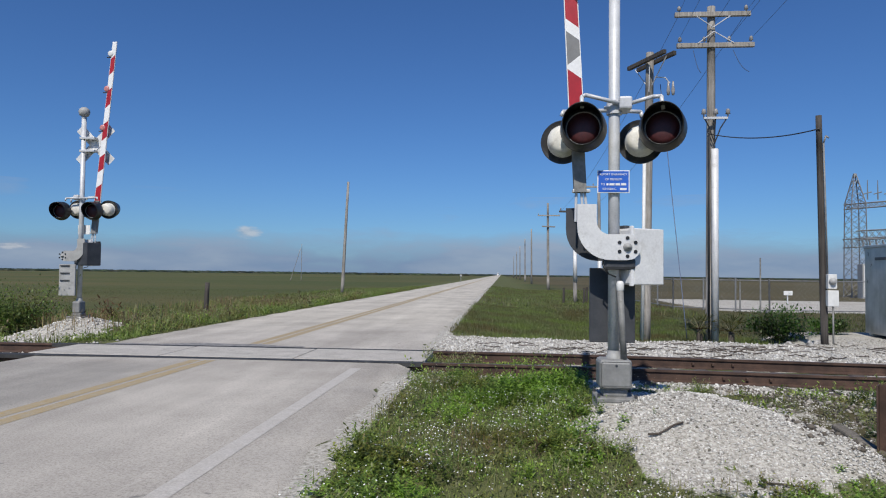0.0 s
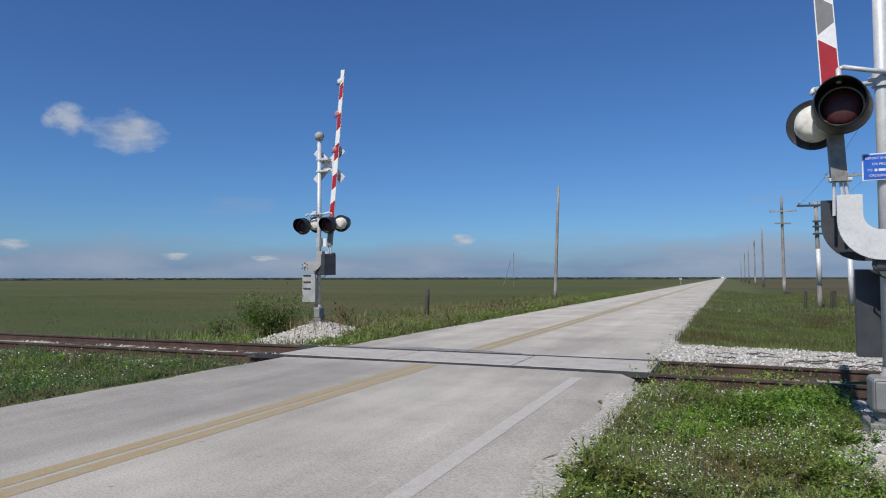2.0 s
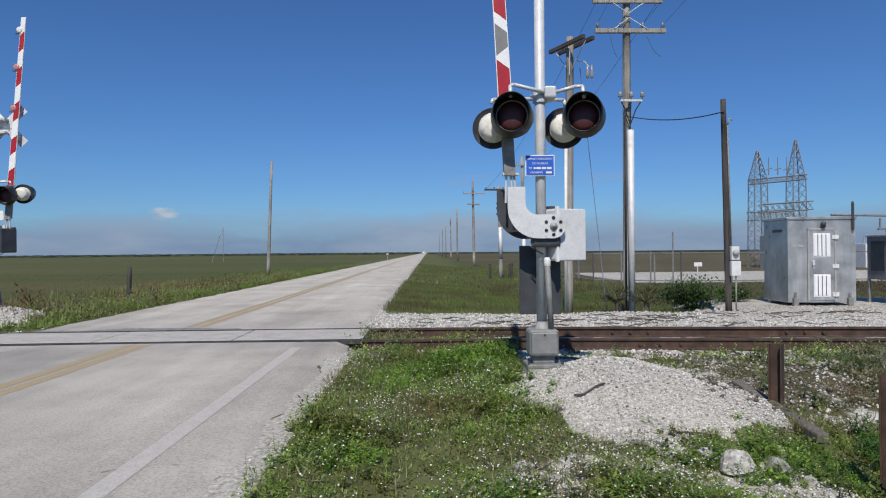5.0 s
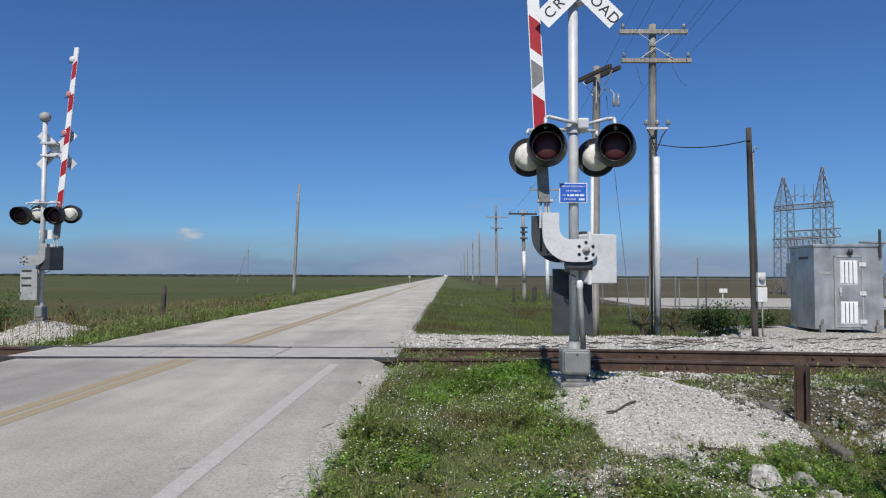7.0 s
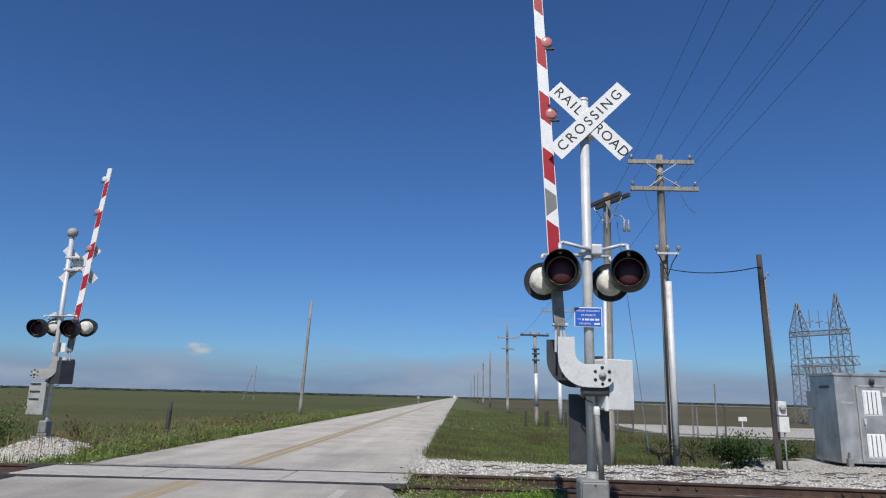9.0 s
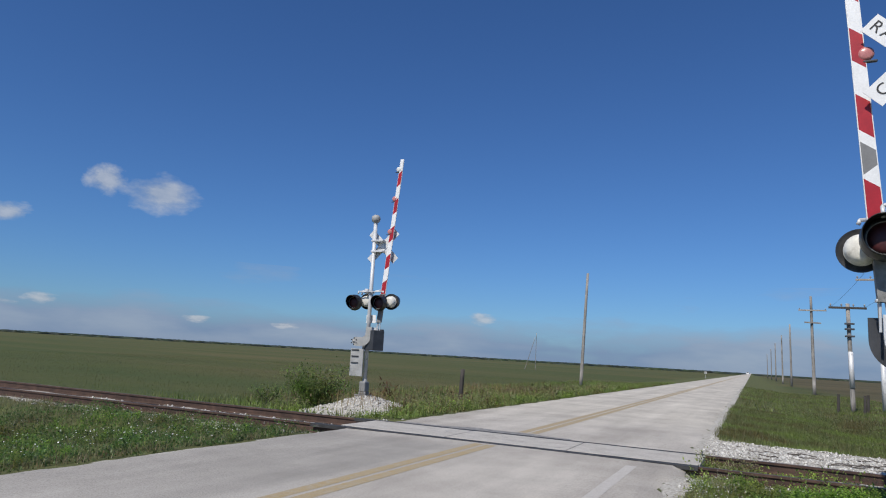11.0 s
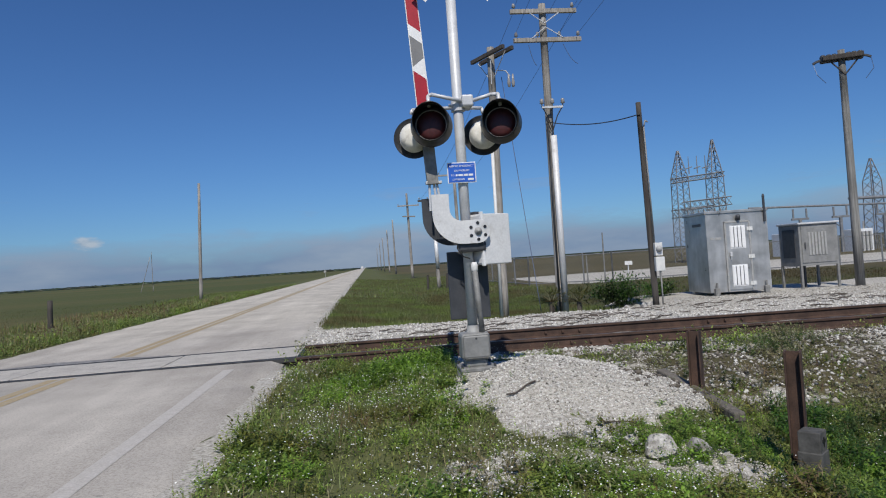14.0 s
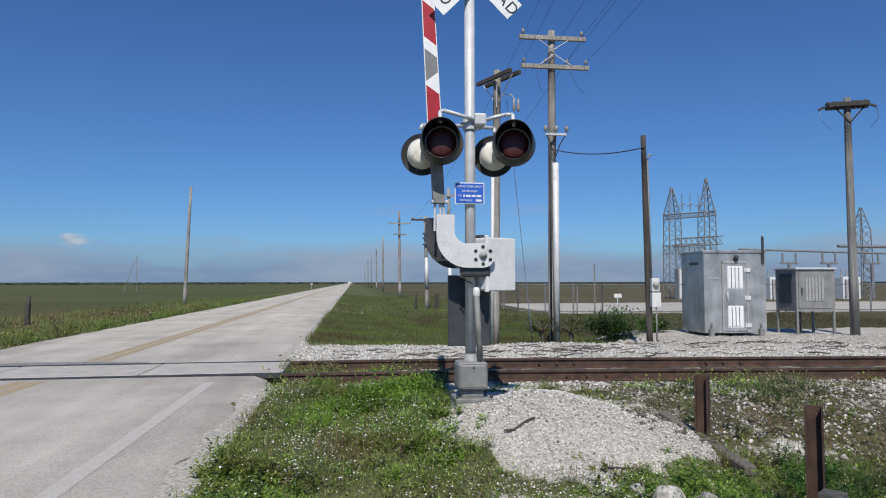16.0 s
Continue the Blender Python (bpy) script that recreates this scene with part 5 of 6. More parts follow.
# ---- substation beyond the field ----
def lattice(bm, x, y, z0, z1, w0, w1, panels):
    cor = []
    for k in range(panels + 1):
        f = k / panels
        w = (w0 + (w1 - w0) * f) / 2
        z = z0 + (z1 - z0) * f
        cor.append([Vector((x + sx * w, y + sy * w, z)) for sx, sy in ((-1, -1), (1, -1), (1, 1), (-1, 1))])
    for a1, b1 in zip(cor, cor[1:]):
        for i in range(4):
            j = (i + 1) % 4
            tube(bm, a1[i], b1[i], 0.050, 0.050, 4)
            tube(bm, a1[i], b1[j], 0.024, 0.024, 4)
            tube(bm, a1[j], b1[i], 0.024, 0.024, 4)


def girder(bm, p, q, w, n):
    p, q = Vector(p), Vector(q)
    prev = None
    for k in range(n + 1):
        c = p.lerp(q, k / n)
        cur = [c + Vector((0, -w / 2, w / 2)), c + Vector((0, w / 2, w / 2)), c + Vector((0, -w / 2, -w / 2)), c + Vector((0, w / 2, -w / 2))]
        if prev:
            for a1, b1 in zip(prev, cur):
                tube(bm, a1, b1, 0.05, 0.05, 4)
            for i, j in ((0, 2), (2, 0), (1, 3), (0, 1)):
                tube(bm, prev[i], cur[j], 0.03, 0.03, 4)
        prev = cur


for x0, ztop in ((32.2, 11.0), (36.0, 12.0)):
    tw = thing("lattice_tower", "tapering steel lattice tower in the substation", "lattice tower", group="substation towers")
    bm = B()
    lattice(bm, x0, 64, -0.5, 8.2, 1.45, 1.25, 9)
    part("tower_body", bm, LATTICE, tw)
    bm = B()
    lattice(bm, x0, 64, 8.2, ztop, 1.25, 0.12, 5)
    part("tower_peak", bm, LATTICE, tw)
tw = thing("lattice_girder", "steel lattice girder between the substation towers", "lattice girder")
bm = B()
girder(bm, (31.3, 64, 7.9), (37.0, 64, 8.4), 0.45, 12)
part("upper_girder", bm, LATTICE, tw)
bm = B()
for x in (33.3, 34.2, 35.1):
    tube(bm, (x, 64, 8.6), (x, 64, 10.4), 0.06, 0.03, 6)
    tube(bm, (x - 0.35, 64, 9.1), (x + 0.35, 64, 9.3), 0.05, 0.05, 6)
part("switch_rod", bm, LATTICE, tw)
bm = B()
girder(bm, (31.7, 62.5, 5.2), (36.6, 62.5, 5.5), 0.8, 8)
part("lower_girder", bm, LATTICE, tw)
bm = B()
girder(bm, (32.0, 65.5, 4.6), (36.4, 65.5, 4.9), 0.8, 7)
part("lower_girder", bm, LATTICE, tw)
for k in range(8):
    x = 31.9 + k * 0.58
    bm = B()
    tube(bm, (x, 62.3, 4.8), (x + 0.3, 62.3, 3.7), 0.08, 0.08, 6)
    part("insulator_string", bm, CERAMIC, tw)
tw = thing("lattice_tower", "slender steel lattice mast in the substation", "lattice tower", group="substation towers")
bm = B()
lattice(bm, 53.6, 64, -0.6, 6.8, 1.5, 1.2, 8)
lattice(bm, 53.6, 64, 6.8, 9.2, 1.2, 0.12, 4)
part("tower_body", bm, LATTICE, tw)
# bus bars on T supports
bus = thing("bus_bar", "horizontal bus pipe on T-shaped supports in the substation", "bus bar")
bm = B()
tube(bm, (37, 60, 4.45), (62, 60, 3.9), 0.10, 0.10, 8)
tube(bm, (50, 63, 5.0), (70, 63, 4.8), 0.16, 0.16, 8)
part("bus_pipe", bm, LATTICE, bus)
for x in (42.3, 46.6, 51.3, 56.3):
    bm = B()
    box(bm, x - 0.13, x + 0.13, 59.9, 60.1, -0.6, 3.0, 0.02)
    box(bm, x - 0.9, x + 0.9, 59.9, 60.1, 3.0, 3.2, 0.02)
    for s in (-0.7, 0.7):
        tube(bm, (x + s, 60, 3.2), (x + s, 60, 4.1), 0.09, 0.09, 8)
    tube(bm, (x - 0.7, 60, 2.6), (x, 60, 2.0), 0.05, 0.05, 6)
    part("bus_support", bm, LATTICE, bus)
for x, w in ((40.4, 1.7), (48.2, 1.9), (54.8, 1.6), (60.5, 1.8)):
    tr = thing("transformer", "white and grey enclosed transformer cabinet on a slab", "transformer", group="substation transformers")
    bm = B()
    box(bm, x - w / 2, x + w / 2, 59.0, 60.6, -0.55, 1.75, 0.04)
    part("tank", bm, TANK, tr)
    for k in range(4):
        bm = B()
        xa = x - w / 2 + 0.15 + k * (w - 0.3) / 4
        box(bm, xa, xa + 0.18, 58.75, 59.0, -0.3, 1.5, 0.02)
        part("cooling_fin", bm, GREYBOX, tr)
    for s in (-0.5, 0.1, 0.6):
        bm = B()
        tube(bm, (x + s, 59.8, 1.75), (x + s, 59.8, 2.5), 0.09, 0.05, 8)
        part("bushing", bm, CERAMIC, tr)
for a0, a1, hh in ((33.8, 35.2, 1.3), (31.0, 31.8, 2.6)):
    lc = thing("control_cabinet", "pale control cabinet at the foot of the tower", "cabinet", group="control cabinets")
    bm = B()
    box(bm, a0, a1, 60.5, 61.4, -0.55, hh, 0.04)
    part("cabinet_body", bm, GREYBOX, lc)
    bm = B()
    box(bm, a0 + 0.1, a1 - 0.1, 60.46, 60.5, -0.3, hh - 0.15, 0.01)
    part("cabinet_door", bm, PLASTIC, lc)


# chain-link fence
def fence_run(p, q, n, h):
    fn = thing("chain_link_fence", "grey chain-link fence with steel posts round the substation yard", "fence", group="yard fence")
    p, q = Vector((*p, 0)), Vector((*q, 0))
    for k in range(n + 1):
        c = p.lerp(q, k / n)
        z0 = float(land(c.x, c.y))
        bm = B()
        tube(bm, (c.x, c.y, z0 - 0.1), (c.x, c.y, z0 + h + 0.1), 0.045, 0.045, 8)
        part("post", bm, LATTICE, fn)
    for z in (0.12, h):
        bm = B()
        tube(bm, (p.x, p.y, -0.42 + z), (q.x, q.y, -0.42 + z), 0.025, 0.025, 6)
        part("fence_rail", bm, LATTICE, fn)
    bm = B()
    step = 0.24
    d = (q - p)
    m = int(d.length / step)
    for k in range(m):
        a1 = p + d * (k / m)
        for s in (-1, 1):
            b1 = p + d * (min(max(k / m + s * h / d.length, 0), 1))
            f = (b1 - a1).length / h
            if f < 0.05:
                continue
            tube(bm, (a1.x, a1.y, -0.42), (b1.x, b1.y, -0.42 + h * f), 0.0022, 0.0022, 3, False)
    part("wire_mesh", bm, LATTICE, fn, "diamond wire mesh")


fence_run((9.0, 36.5), (8.2, 58.0), 7, 1.58)
fence_run((9.0, 36.5), (13.0, 34.0), 3, 1.58)
fence_run((13.0, 34.0), (32.0, 34.5), 7, 1.58)
for x, y, z in ((12.2, 33.0, 2.25), (10.6, 34.6, 1.15), (11.6, 34.0, 1.1)):
    st = thing("fence_post", "slim dark steel post at the yard corner", "post", group="yard posts")
    bm = B()
    tube(bm, (x, y, -0.5), (x, y, z), 0.045, 0.035, 8)
    part("post_shaft", bm, FOOT, st)
sg = thing("notice_board", "small blank white notice board on the fence", "sign")
bm = B()
box(bm, 18.1, 18.65, 44.9, 44.95, 0.18, 0.46, 0.01)
part("board", bm, PLASTIC, sg)
bm = B()
tube(bm, (18.37, 45.0, -0.5), (18.37, 45.0, 0.45), 0.04, 0.04, 6)
part("board_post", bm, GALV, sg)
sg = thing("road_sign", "small far road sign seen from behind", "sign")
bm = B()
box(bm, -9.55, -9.05, 149.9, 150.0, 0.7, 1.2, 0.01)
part("board", bm, GREYBOX, sg)
bm = B()
tube(bm, (-9.3, 150.1, -0.5), (-9.3, 150.1, 1.2), 0.04, 0.04, 6)
part("board_post", bm, GALV, sg)
for x, y in ((3.6, 41.0), (4.9, 41.6), (5.3, 43.5), (6.2, 42.0)):
    st = thing("fence_post", "short weathered timber post by the pole", "post", group="field posts")
    bm = B()
    tube(bm, (x, y, -0.6), (x + 0.03, y, 0.55), 0.075, 0.065, 8)
    part("post_shaft", bm, DARKPOLE, st)


# far white van on the road
van = thing("van", "tiny white van far down the road", "van", pose(-3.3, 560, 0.0))
bm = B()
box(bm, -0.95, 0.95, 0.0, 4.6, 0.45, 1.35, 0.12)
box(bm, -0.88, 0.88, 0.9, 4.5, 1.3, 2.2, 0.15)
part("van_body", bm, WHITE, van)
bm = B()
box(bm, -0.78, 0.78, 0.86, 0.92, 1.4, 2.0, 0.02)
part("windscreen", bm, DARK, van)
for sx in (-0.85, 0.85):
    for yy in (0.8, 3.7):
        bm = B()
        tube(bm, (sx - 0.1, yy, 0.34), (sx + 0.1, yy, 0.34), 0.34, 0.34, 14)
        part("wheel", bm, BLACK, van)

# ---- plants ----
def spots(n, x0, x1, y0, y1, keep):
    """n tries; keep(x, y) gives the chance that a plant grows there."""
    x, y = rng.uniform(x0, x1, n), rng.uniform(y0, y1, n)
    k = rng.random(n) < keep(x, y)
    return x[k], y[k]


def growth(name, shape, x, y, size, spread, per, height, wide, material, label, category, tilt=(0.1, 1.0), lift=0.0):
    """per leaves round each spot, sizes about size, scattered over spread, up to height."""
    n = len(x)
    s = np.repeat(size, per) if np.ndim(size) else np.full(n * per, size)
    px = np.repeat(x, per) + rng.normal(0, 1, n * per) * spread
    py = np.repeat(y, per) + rng.normal(0, 1, n * per) * spread
    hump = 0.22 + 1.8 * smooth(0.5 + 0.55 * wob(px, py, 2.9, 1.0) + 0.5 * wob(px, py, 7.5, 3.0))
    pz = land(px, py) + hump * rng.random(n * per) ** 1.3 * height * np.repeat(rng.uniform(0.4, 1.2, n), per) + lift
    ok = (px > ROAD_R + 0.06 + 0.07 * wob(px * 0 + 1, py, 3.3, 1.0)) | (px < ROAD_L - 0.08)
    ok &= np.abs(np.abs(py - track_y(px)) - 0.75) > 0.10
    px, py, pz, s = px[ok], py[ok], pz[ok], s[ok]
    m = len(px)
    sc = (s * rng.uniform(0.6, 1.4, m))[:, None] * np.array([wide, 1, 1])[None, :]
    return scatter(name, *shape, np.stack((px, py, pz), 1), sc, rng.uniform(0, 2 * math.pi, m), rng.uniform(tilt[0], tilt[1], m) * -1, material, label, category)


def verge_keep(x, y):
    g = gravel_mask(x, y)
    rubble = smooth((x - 2.5) / 0.5) * smooth((y - 5.5) / 0.8)
    return np.clip(1.05 - 1.15 * g, 0.0, 1) * (0.55 + 0.45 * (wob(x, y, 2.1, 0.7) > -0.35)) * (1 - rubble * (0.97 - 0.4 * (wob(x, y, 1.9, 1.2) > 0.35))) * np.where(((x - 2.32) / 0.5) ** 2 + ((y - 4.15) / 0.42) ** 2 < 1, 0.12, 1.0)


# weeds between the road and the mast: a patchy mat, taller clumps, straw and flowers
def lush(a, b):
    return smooth((wob(a, b, 1.15, 0.4) + 0.5 * wob(a, b, 3.3, 2.0) + 0.35) / 0.7)


def near_weeds(name, n, shape, size, spread, per, height, wide, material, keep, label, category, tilt=(0.1, 1.2)):
    x, y = spots(n, -1.62, 6.0, 0.2, 9.0, lambda a, b: verge_keep(a, b) * keep(a, b))
    return growth(name, shape, x, y, size, spread, per, height, wide, material, label, category, tilt)


def leaf_at(base, an, el, length, width, droop):
    """A folded, pointed leaf: six corners and four triangles."""
    d = np.array([math.cos(an) * math.cos(el), math.sin(an) * math.cos(el), math.sin(el)])
    sd = np.array([-math.sin(an), math.cos(an), 0.0])
    up_v = np.cross(d, sd)
    b = np.array(base)
    mid, tip = b + d * length * 0.5, b + d * length - np.array([0, 0, droop * length])
    v = [b, mid + sd * width * 0.5 - up_v * width * 0.18, mid, mid - sd * width * 0.5 - up_v * width * 0.18, tip]
    return v, [(0, 2, 1), (0, 3, 2), (2, 4, 1), (2, 3, 4)]


def plant_shape(seed, stems, per, length, width, out=0.5, curl=0.25):
    """A leafy plant one unit high: stems that spread, each with leaves up its length."""
    r = random.Random(seed)
    verts, faces = [], []
    for k in range(stems):
        an, ln = r.uniform(0, 6.28), r.uniform(0.55, 1.0)
        tip = np.array([math.cos(an) * out * r.uniform(0.2, 1), math.sin(an) * out * r.uniform(0.2, 1), ln])
        for i in range(per):
            u = (i + r.uniform(0.3, 1.0)) / per
            v, f = leaf_at(tip * np.array([u, u, u ** 0.8]), r.uniform(0, 6.28), r.uniform(-0.1, 1.0), length * r.uniform(0.6, 1.2) * (1.15 - 0.4 * u), width * r.uniform(0.7, 1.2), curl * r.random())
            faces += [tuple(a + len(verts) for a in q) for q in f]
            verts += [tuple(a) for a in v]
    return verts, faces


BUSHY = [plant_shape(31 + k, 7, 8, 0.22, 0.085) for k in range(3)]
ROSETTE = [plant_shape(51 + k, 5, 7, 0.40, 0.15, 0.65, 0.4) for k in range(2)]
WISPY = [plant_shape(71 + k, 6, 3, 0.50, 0.07, 0.6, 0.1) for k in range(2)]

# where growth is rank, where it is thin and full of flowers: centre and radius
RANK = ((-1.0, 4.4, 0.65), (-0.2, 8.3, 0.75), (0.5, 7.9, 0.5), (1.2, 3.7, 0.45), (1.8, 3.4, 0.5), (1.75, 4.65, 0.28), (0.35, 6.0, 0.7), (-0.5, 6.9, 0.5), (2.75, 4.6, 0.55), (3.4, 3.6, 0.8), (0.2, 3.0, 0.5), (-0.2, 1.6, 0.7))
THIN = ((-0.55, 5.5, 0.5), (-0.5, 4.55, 0.35), (-1.25, 5.6, 0.35), (0.6, 4.1, 0.5), (0.4, 3.6, 0.35), (-0.9, 7.9, 0.3))


def blobs(spots_of, a, b):
    f = np.zeros_like(a)
    for cx, cy, r in spots_of:
        f = np.maximum(f, smooth(1.35 - np.hypot(a - cx, b - cy) / r + 0.35 * wob(a, b, 5.0, cx)))
    return f


def plants(name, shapes, n, area, keep, lo, hi, material, label, category="weeds", squash=(0.7, 1.15), near=True):
    """Whole plants, set by chance where keep allows."""
    for k, shape in enumerate(shapes):
        x, y = spots(n // len(shapes), *area, keep)
        ok = (x < ROAD_L - 0.12) if not near else (x > ROAD_R - 0.02 + 0.26 * smooth((y - 4) / 4) + 0.09 * wob(x * 0 + 1, y, 3.3, 1.0)) & (np.abs(np.abs(y - track_y(x)) - 0.75) > 0.12)
        x, y = x[ok], y[ok]
        m = len(x)
        h = rng.uniform(lo, hi, m) * (0.6 + 0.55 * smooth(0.5 + 0.7 * wob(x, y, 3.7, 1.0)))
        sc = np.stack((h * rng.uniform(*squash, m), h * rng.uniform(*squash, m), h), 1)
        scatter(name, *shape, np.stack((x, y, land(x, y) - 0.01), 1), sc, rng.uniform(0, 6.28, m), rng.uniform(-0.22, 0.22, m), material, label, category)


VERGE = (-1.62, 6.0, 0.3, 9.0)
near_weeds("low_weeds", 15000, LEAF, 0.020, 0.055, 10, 0.06, 0.5, WEED, lambda a, b: 0.75 - 0.35 * blobs(THIN, a, b), "dense low green weeds with small leaves on the verge", "weeds")
near_weeds("verge_grass", 7000, BLADE, 0.10, 0.05, 5, 0.02, 0.05, GRASS, lambda a, b: 0.35 + 0.5 * blobs(THIN, a, b), "short green grass blades among the weeds", "grass", (-0.6, 0.7))
near_weeds("dry_stems", 5200, BLADE, 0.13, 0.06, 3, 0.05, 0.03, DRYGRASS, lambda a, b: 0.18 + 0.8 * blobs(THIN, a, b), "thin dry stems and straw among the weeds", "grass", (-0.9, 0.9))
plants("bushy_weed", BUSHY, 7000, VERGE, lambda a, b: verge_keep(a, b) * (0.36 + 0.45 * lush(a, b)) * (1 - 0.7 * blobs(THIN, a, b)), 0.08, 0.20, WEED, "bushy green weeds with pointed leaves on the verge")
plants("broad_weed", ROSETTE, 5200, VERGE, lambda a, b: np.clip(1.2 - gravel_mask(a, b), 0, 1) * blobs(RANK, a, b), 0.08, 0.17, BRIGHT, "bright broad-leaved weeds growing in rank patches")
plants("rank_weed", BUSHY, 3600, VERGE, lambda a, b: np.clip(1.2 - gravel_mask(a, b), 0, 1) * blobs(RANK, a, b), 0.14, 0.28, SHRUB, "tall leafy weeds growing in rank patches")
plants("wispy_weed", WISPY, 5200, VERGE, lambda a, b: verge_keep(a, b) * (0.2 + 0.8 * blobs(THIN, a, b)), 0.09, 0.23, DULL, "thin greyish weeds gone to seed")
plants("brown_weed", WISPY, 700, VERGE, lambda a, b: blobs(((0.65, 5.1, 0.4), (0.0, 8.4, 0.35), (0.1, 5.3, 0.3)), a, b), 0.12, 0.24, REDDISH, "reddish brown dying weeds beside the mound")
plants("shady_weeds", BUSHY, 2600, (2.35, 7.0, 2.4, 6.2), lambda a, b: smooth((a - 2.45) / 0.4) * smooth((5.0 + 0.8 * smooth((a - 3.4) / 0.5) - b + 0.3 * wob(a, b, 2.1, 1.0)) / 0.6) * np.where(((a - 3.0) / 0.32) ** 2 + ((b - 3.8) / 0.4) ** 2 < 1, 0.03, 1.0), 0.12, 0.26, SHADY, "leafy dark weeds round the marker block")
plants("rubble_weed", WISPY, 2600, (2.9, 11.0, 5.4, 8.9), lambda a, b: smooth((wob(a, b, 1.5, 2.5) + 0.5 * wob(a, b, 4.1, 1.0) + 0.25) / 0.5), 0.08, 0.20, DULL, "thin greyish weeds growing through the rubble")
plants("rubble_weed", BUSHY, 1700, (2.9, 11.0, 4.6, 8.8), lambda a, b: smooth((wob(a, b, 1.4, 0.5) + 0.5 * wob(a, b, 3.7, 2.0) - 0.1) / 0.4), 0.09, 0.19, SHADY, "dark green weeds growing through the rubble")
plants("mound_weed", BUSHY, 420, (0.9, 2.7, 4.1, 5.5), lambda a, b: smooth((wob(a, b, 2.9, 4.0) + 0.5 * wob(a, b, 6.3, 1.0) - 0.05) / 0.3) * smooth((5.45 - 0.25 * (a - 0.9) - b) / 0.5), 0.07, 0.17, SHRUB, "bright bushy weeds at the foot of the gravel mound")
plants("track_edge_weed", BUSHY, 1000, (-1.0, 0.9, 7.2, 9.0), lambda a, b: 0.75 * smooth((a + 1.0) / 0.5) + 0 * b, 0.14, 0.29, SHRUB, "tall bushy weeds beside the signal mast")
x, y = spots(900, 3.2, 8.0, 4.6, 8.4, lambda a, b: 0.9 * (wob(a, b, 1.4, 2.5) + 0.4 * wob(a, b, 4.1, 1.0) > 0.30))
growth("rubble_weeds", LEAF, x, y, 0.026, 0.10, 34, 0.15, 0.6, DULL, "patchy green weeds growing through the rubble", "weeds")
x, y = spots(36000, -1.38, 5.0, 0.6, 8.8, lambda a, b: verge_keep(a, b) * np.where(a > 2.4, 0.15, 1.0) * (0.12 + 0.45 * (wob(a, b, 1.9, 5.0) + 0.6 * wob(a, b, 5.1, 1.0) > 0.1) + 0.6 * blobs(THIN, a, b)))
n = len(x)
scatter("small_flowers", [(math.cos(i * math.pi / 3), math.sin(i * math.pi / 3), 0.15 * (i % 2)) for i in range(6)], [(0, 1, 2), (0, 2, 3), (0, 3, 4), (0, 4, 5)],
        np.stack((x, y, land(x, y) + rng.uniform(0.07, 0.20, n)), 1), rng.uniform(0.003, 0.0072, n), rng.uniform(0, 6.28, n), rng.uniform(-0.7, 0.9, n), PETAL, "tiny white wildflowers dotted over the verge", "wildflowers")
x, y = spots(5200, -1.4, 9.0, -5.0, 0.6, lambda a, b: np.ones_like(a))
growth("verge_grass", BLADE, x, y, 0.11, 0.09, 5, 0.02, 0.08, GRASS, "short green verge grass beside the road", "grass", (-0.6, 0.7))
# verge beyond the track, right of the road
x, y = spots(24000, -1.3, 6.5, 14.6, 30, lambda a, b: np.clip(1.1 - gravel_mask(a, b), 0, 1))
growth("far_verge_grass", BLADE, x, y, 0.09, 0.10, 5, 0.02, 0.09, VERGEGREEN, "green verge grass beyond the track", "grass", (-0.5, 0.7))
x, y = spots(6000, -1.2, 9, 29, 75, lambda a, b: np.ones_like(a))
growth("far_verge_grass", BLADE, x, y, 0.13, 0.22, 5, 0.02, 0.14, VERGEGREEN, "green verge grass beside the far road", "grass", (-0.5, 0.7))
x, y = spots(500, 0.5, 4.2, 15, 40, lambda a, b: (wob(a, b, 0.8, 2.0) > 0.35) * 1.0)
growth("verge_weeds", LEAF, x, y, 0.038, 0.16, 34, 0.14, 0.5, VERGEGREEN, "leafy weeds in the verge beyond the track", "weeds")
# left verge, both sides of the track
x, y = spots(6500, -16, -7.35, 0.5, 9.4, lambda a, b: np.clip(1.05 - gravel_mask(a, b), 0.05, 1))
growth("left_verge_grass", BLADE, x, y, 0.10, 0.07, 5, 0.03, 0.06, DULL, "grass and weeds on the verge before the track", "grass", (-0.5, 0.7))
x, y = spots(3800, -14, -7.4, 0.5, 9.2, lambda a, b: 0.9 * np.ones_like(a))
growth("left_verge_weeds", LEAF, x, y, 0.026, 0.08, 14, 0.12, 0.7, SHADY, "low leafy weeds before the track", "weeds")
x, y = spots(900, -13, -7.5, 0.5, 8.8, lambda a, b: np.ones_like(a))
n = len(x)
scatter("small_flowers", [(math.cos(i * math.pi / 3), math.sin(i * math.pi / 3), 0.15 * (i % 2)) for i in range(6)], [(0, 1, 2), (0, 2, 3), (0, 3, 4), (0, 4, 5)],
        np.stack((x, y, land(x, y) + rng.uniform(0.12, 0.22, n)), 1), rng.uniform(0.006, 0.011, n), rng.uniform(0, 6.28, n), rng.uniform(-0.7, 0.9, n), PETAL, "tiny white wildflowers on the far verge", "wildflowers")
x, y = spots(7000, -12.5, -7.4, 12.2, 60, lambda a, b: np.clip(1.05 - 1.3 * gravel_mask(a, b), 0, 1) * np.clip(1.5 - (-7.3 - a) / 4, 0.25, 1))
growth("roadside_weeds", LEAF, x, y, 0.05, 0.12, 9, 0.15, 0.6, GRASS, "leafy roadside weeds across the road", "weeds")
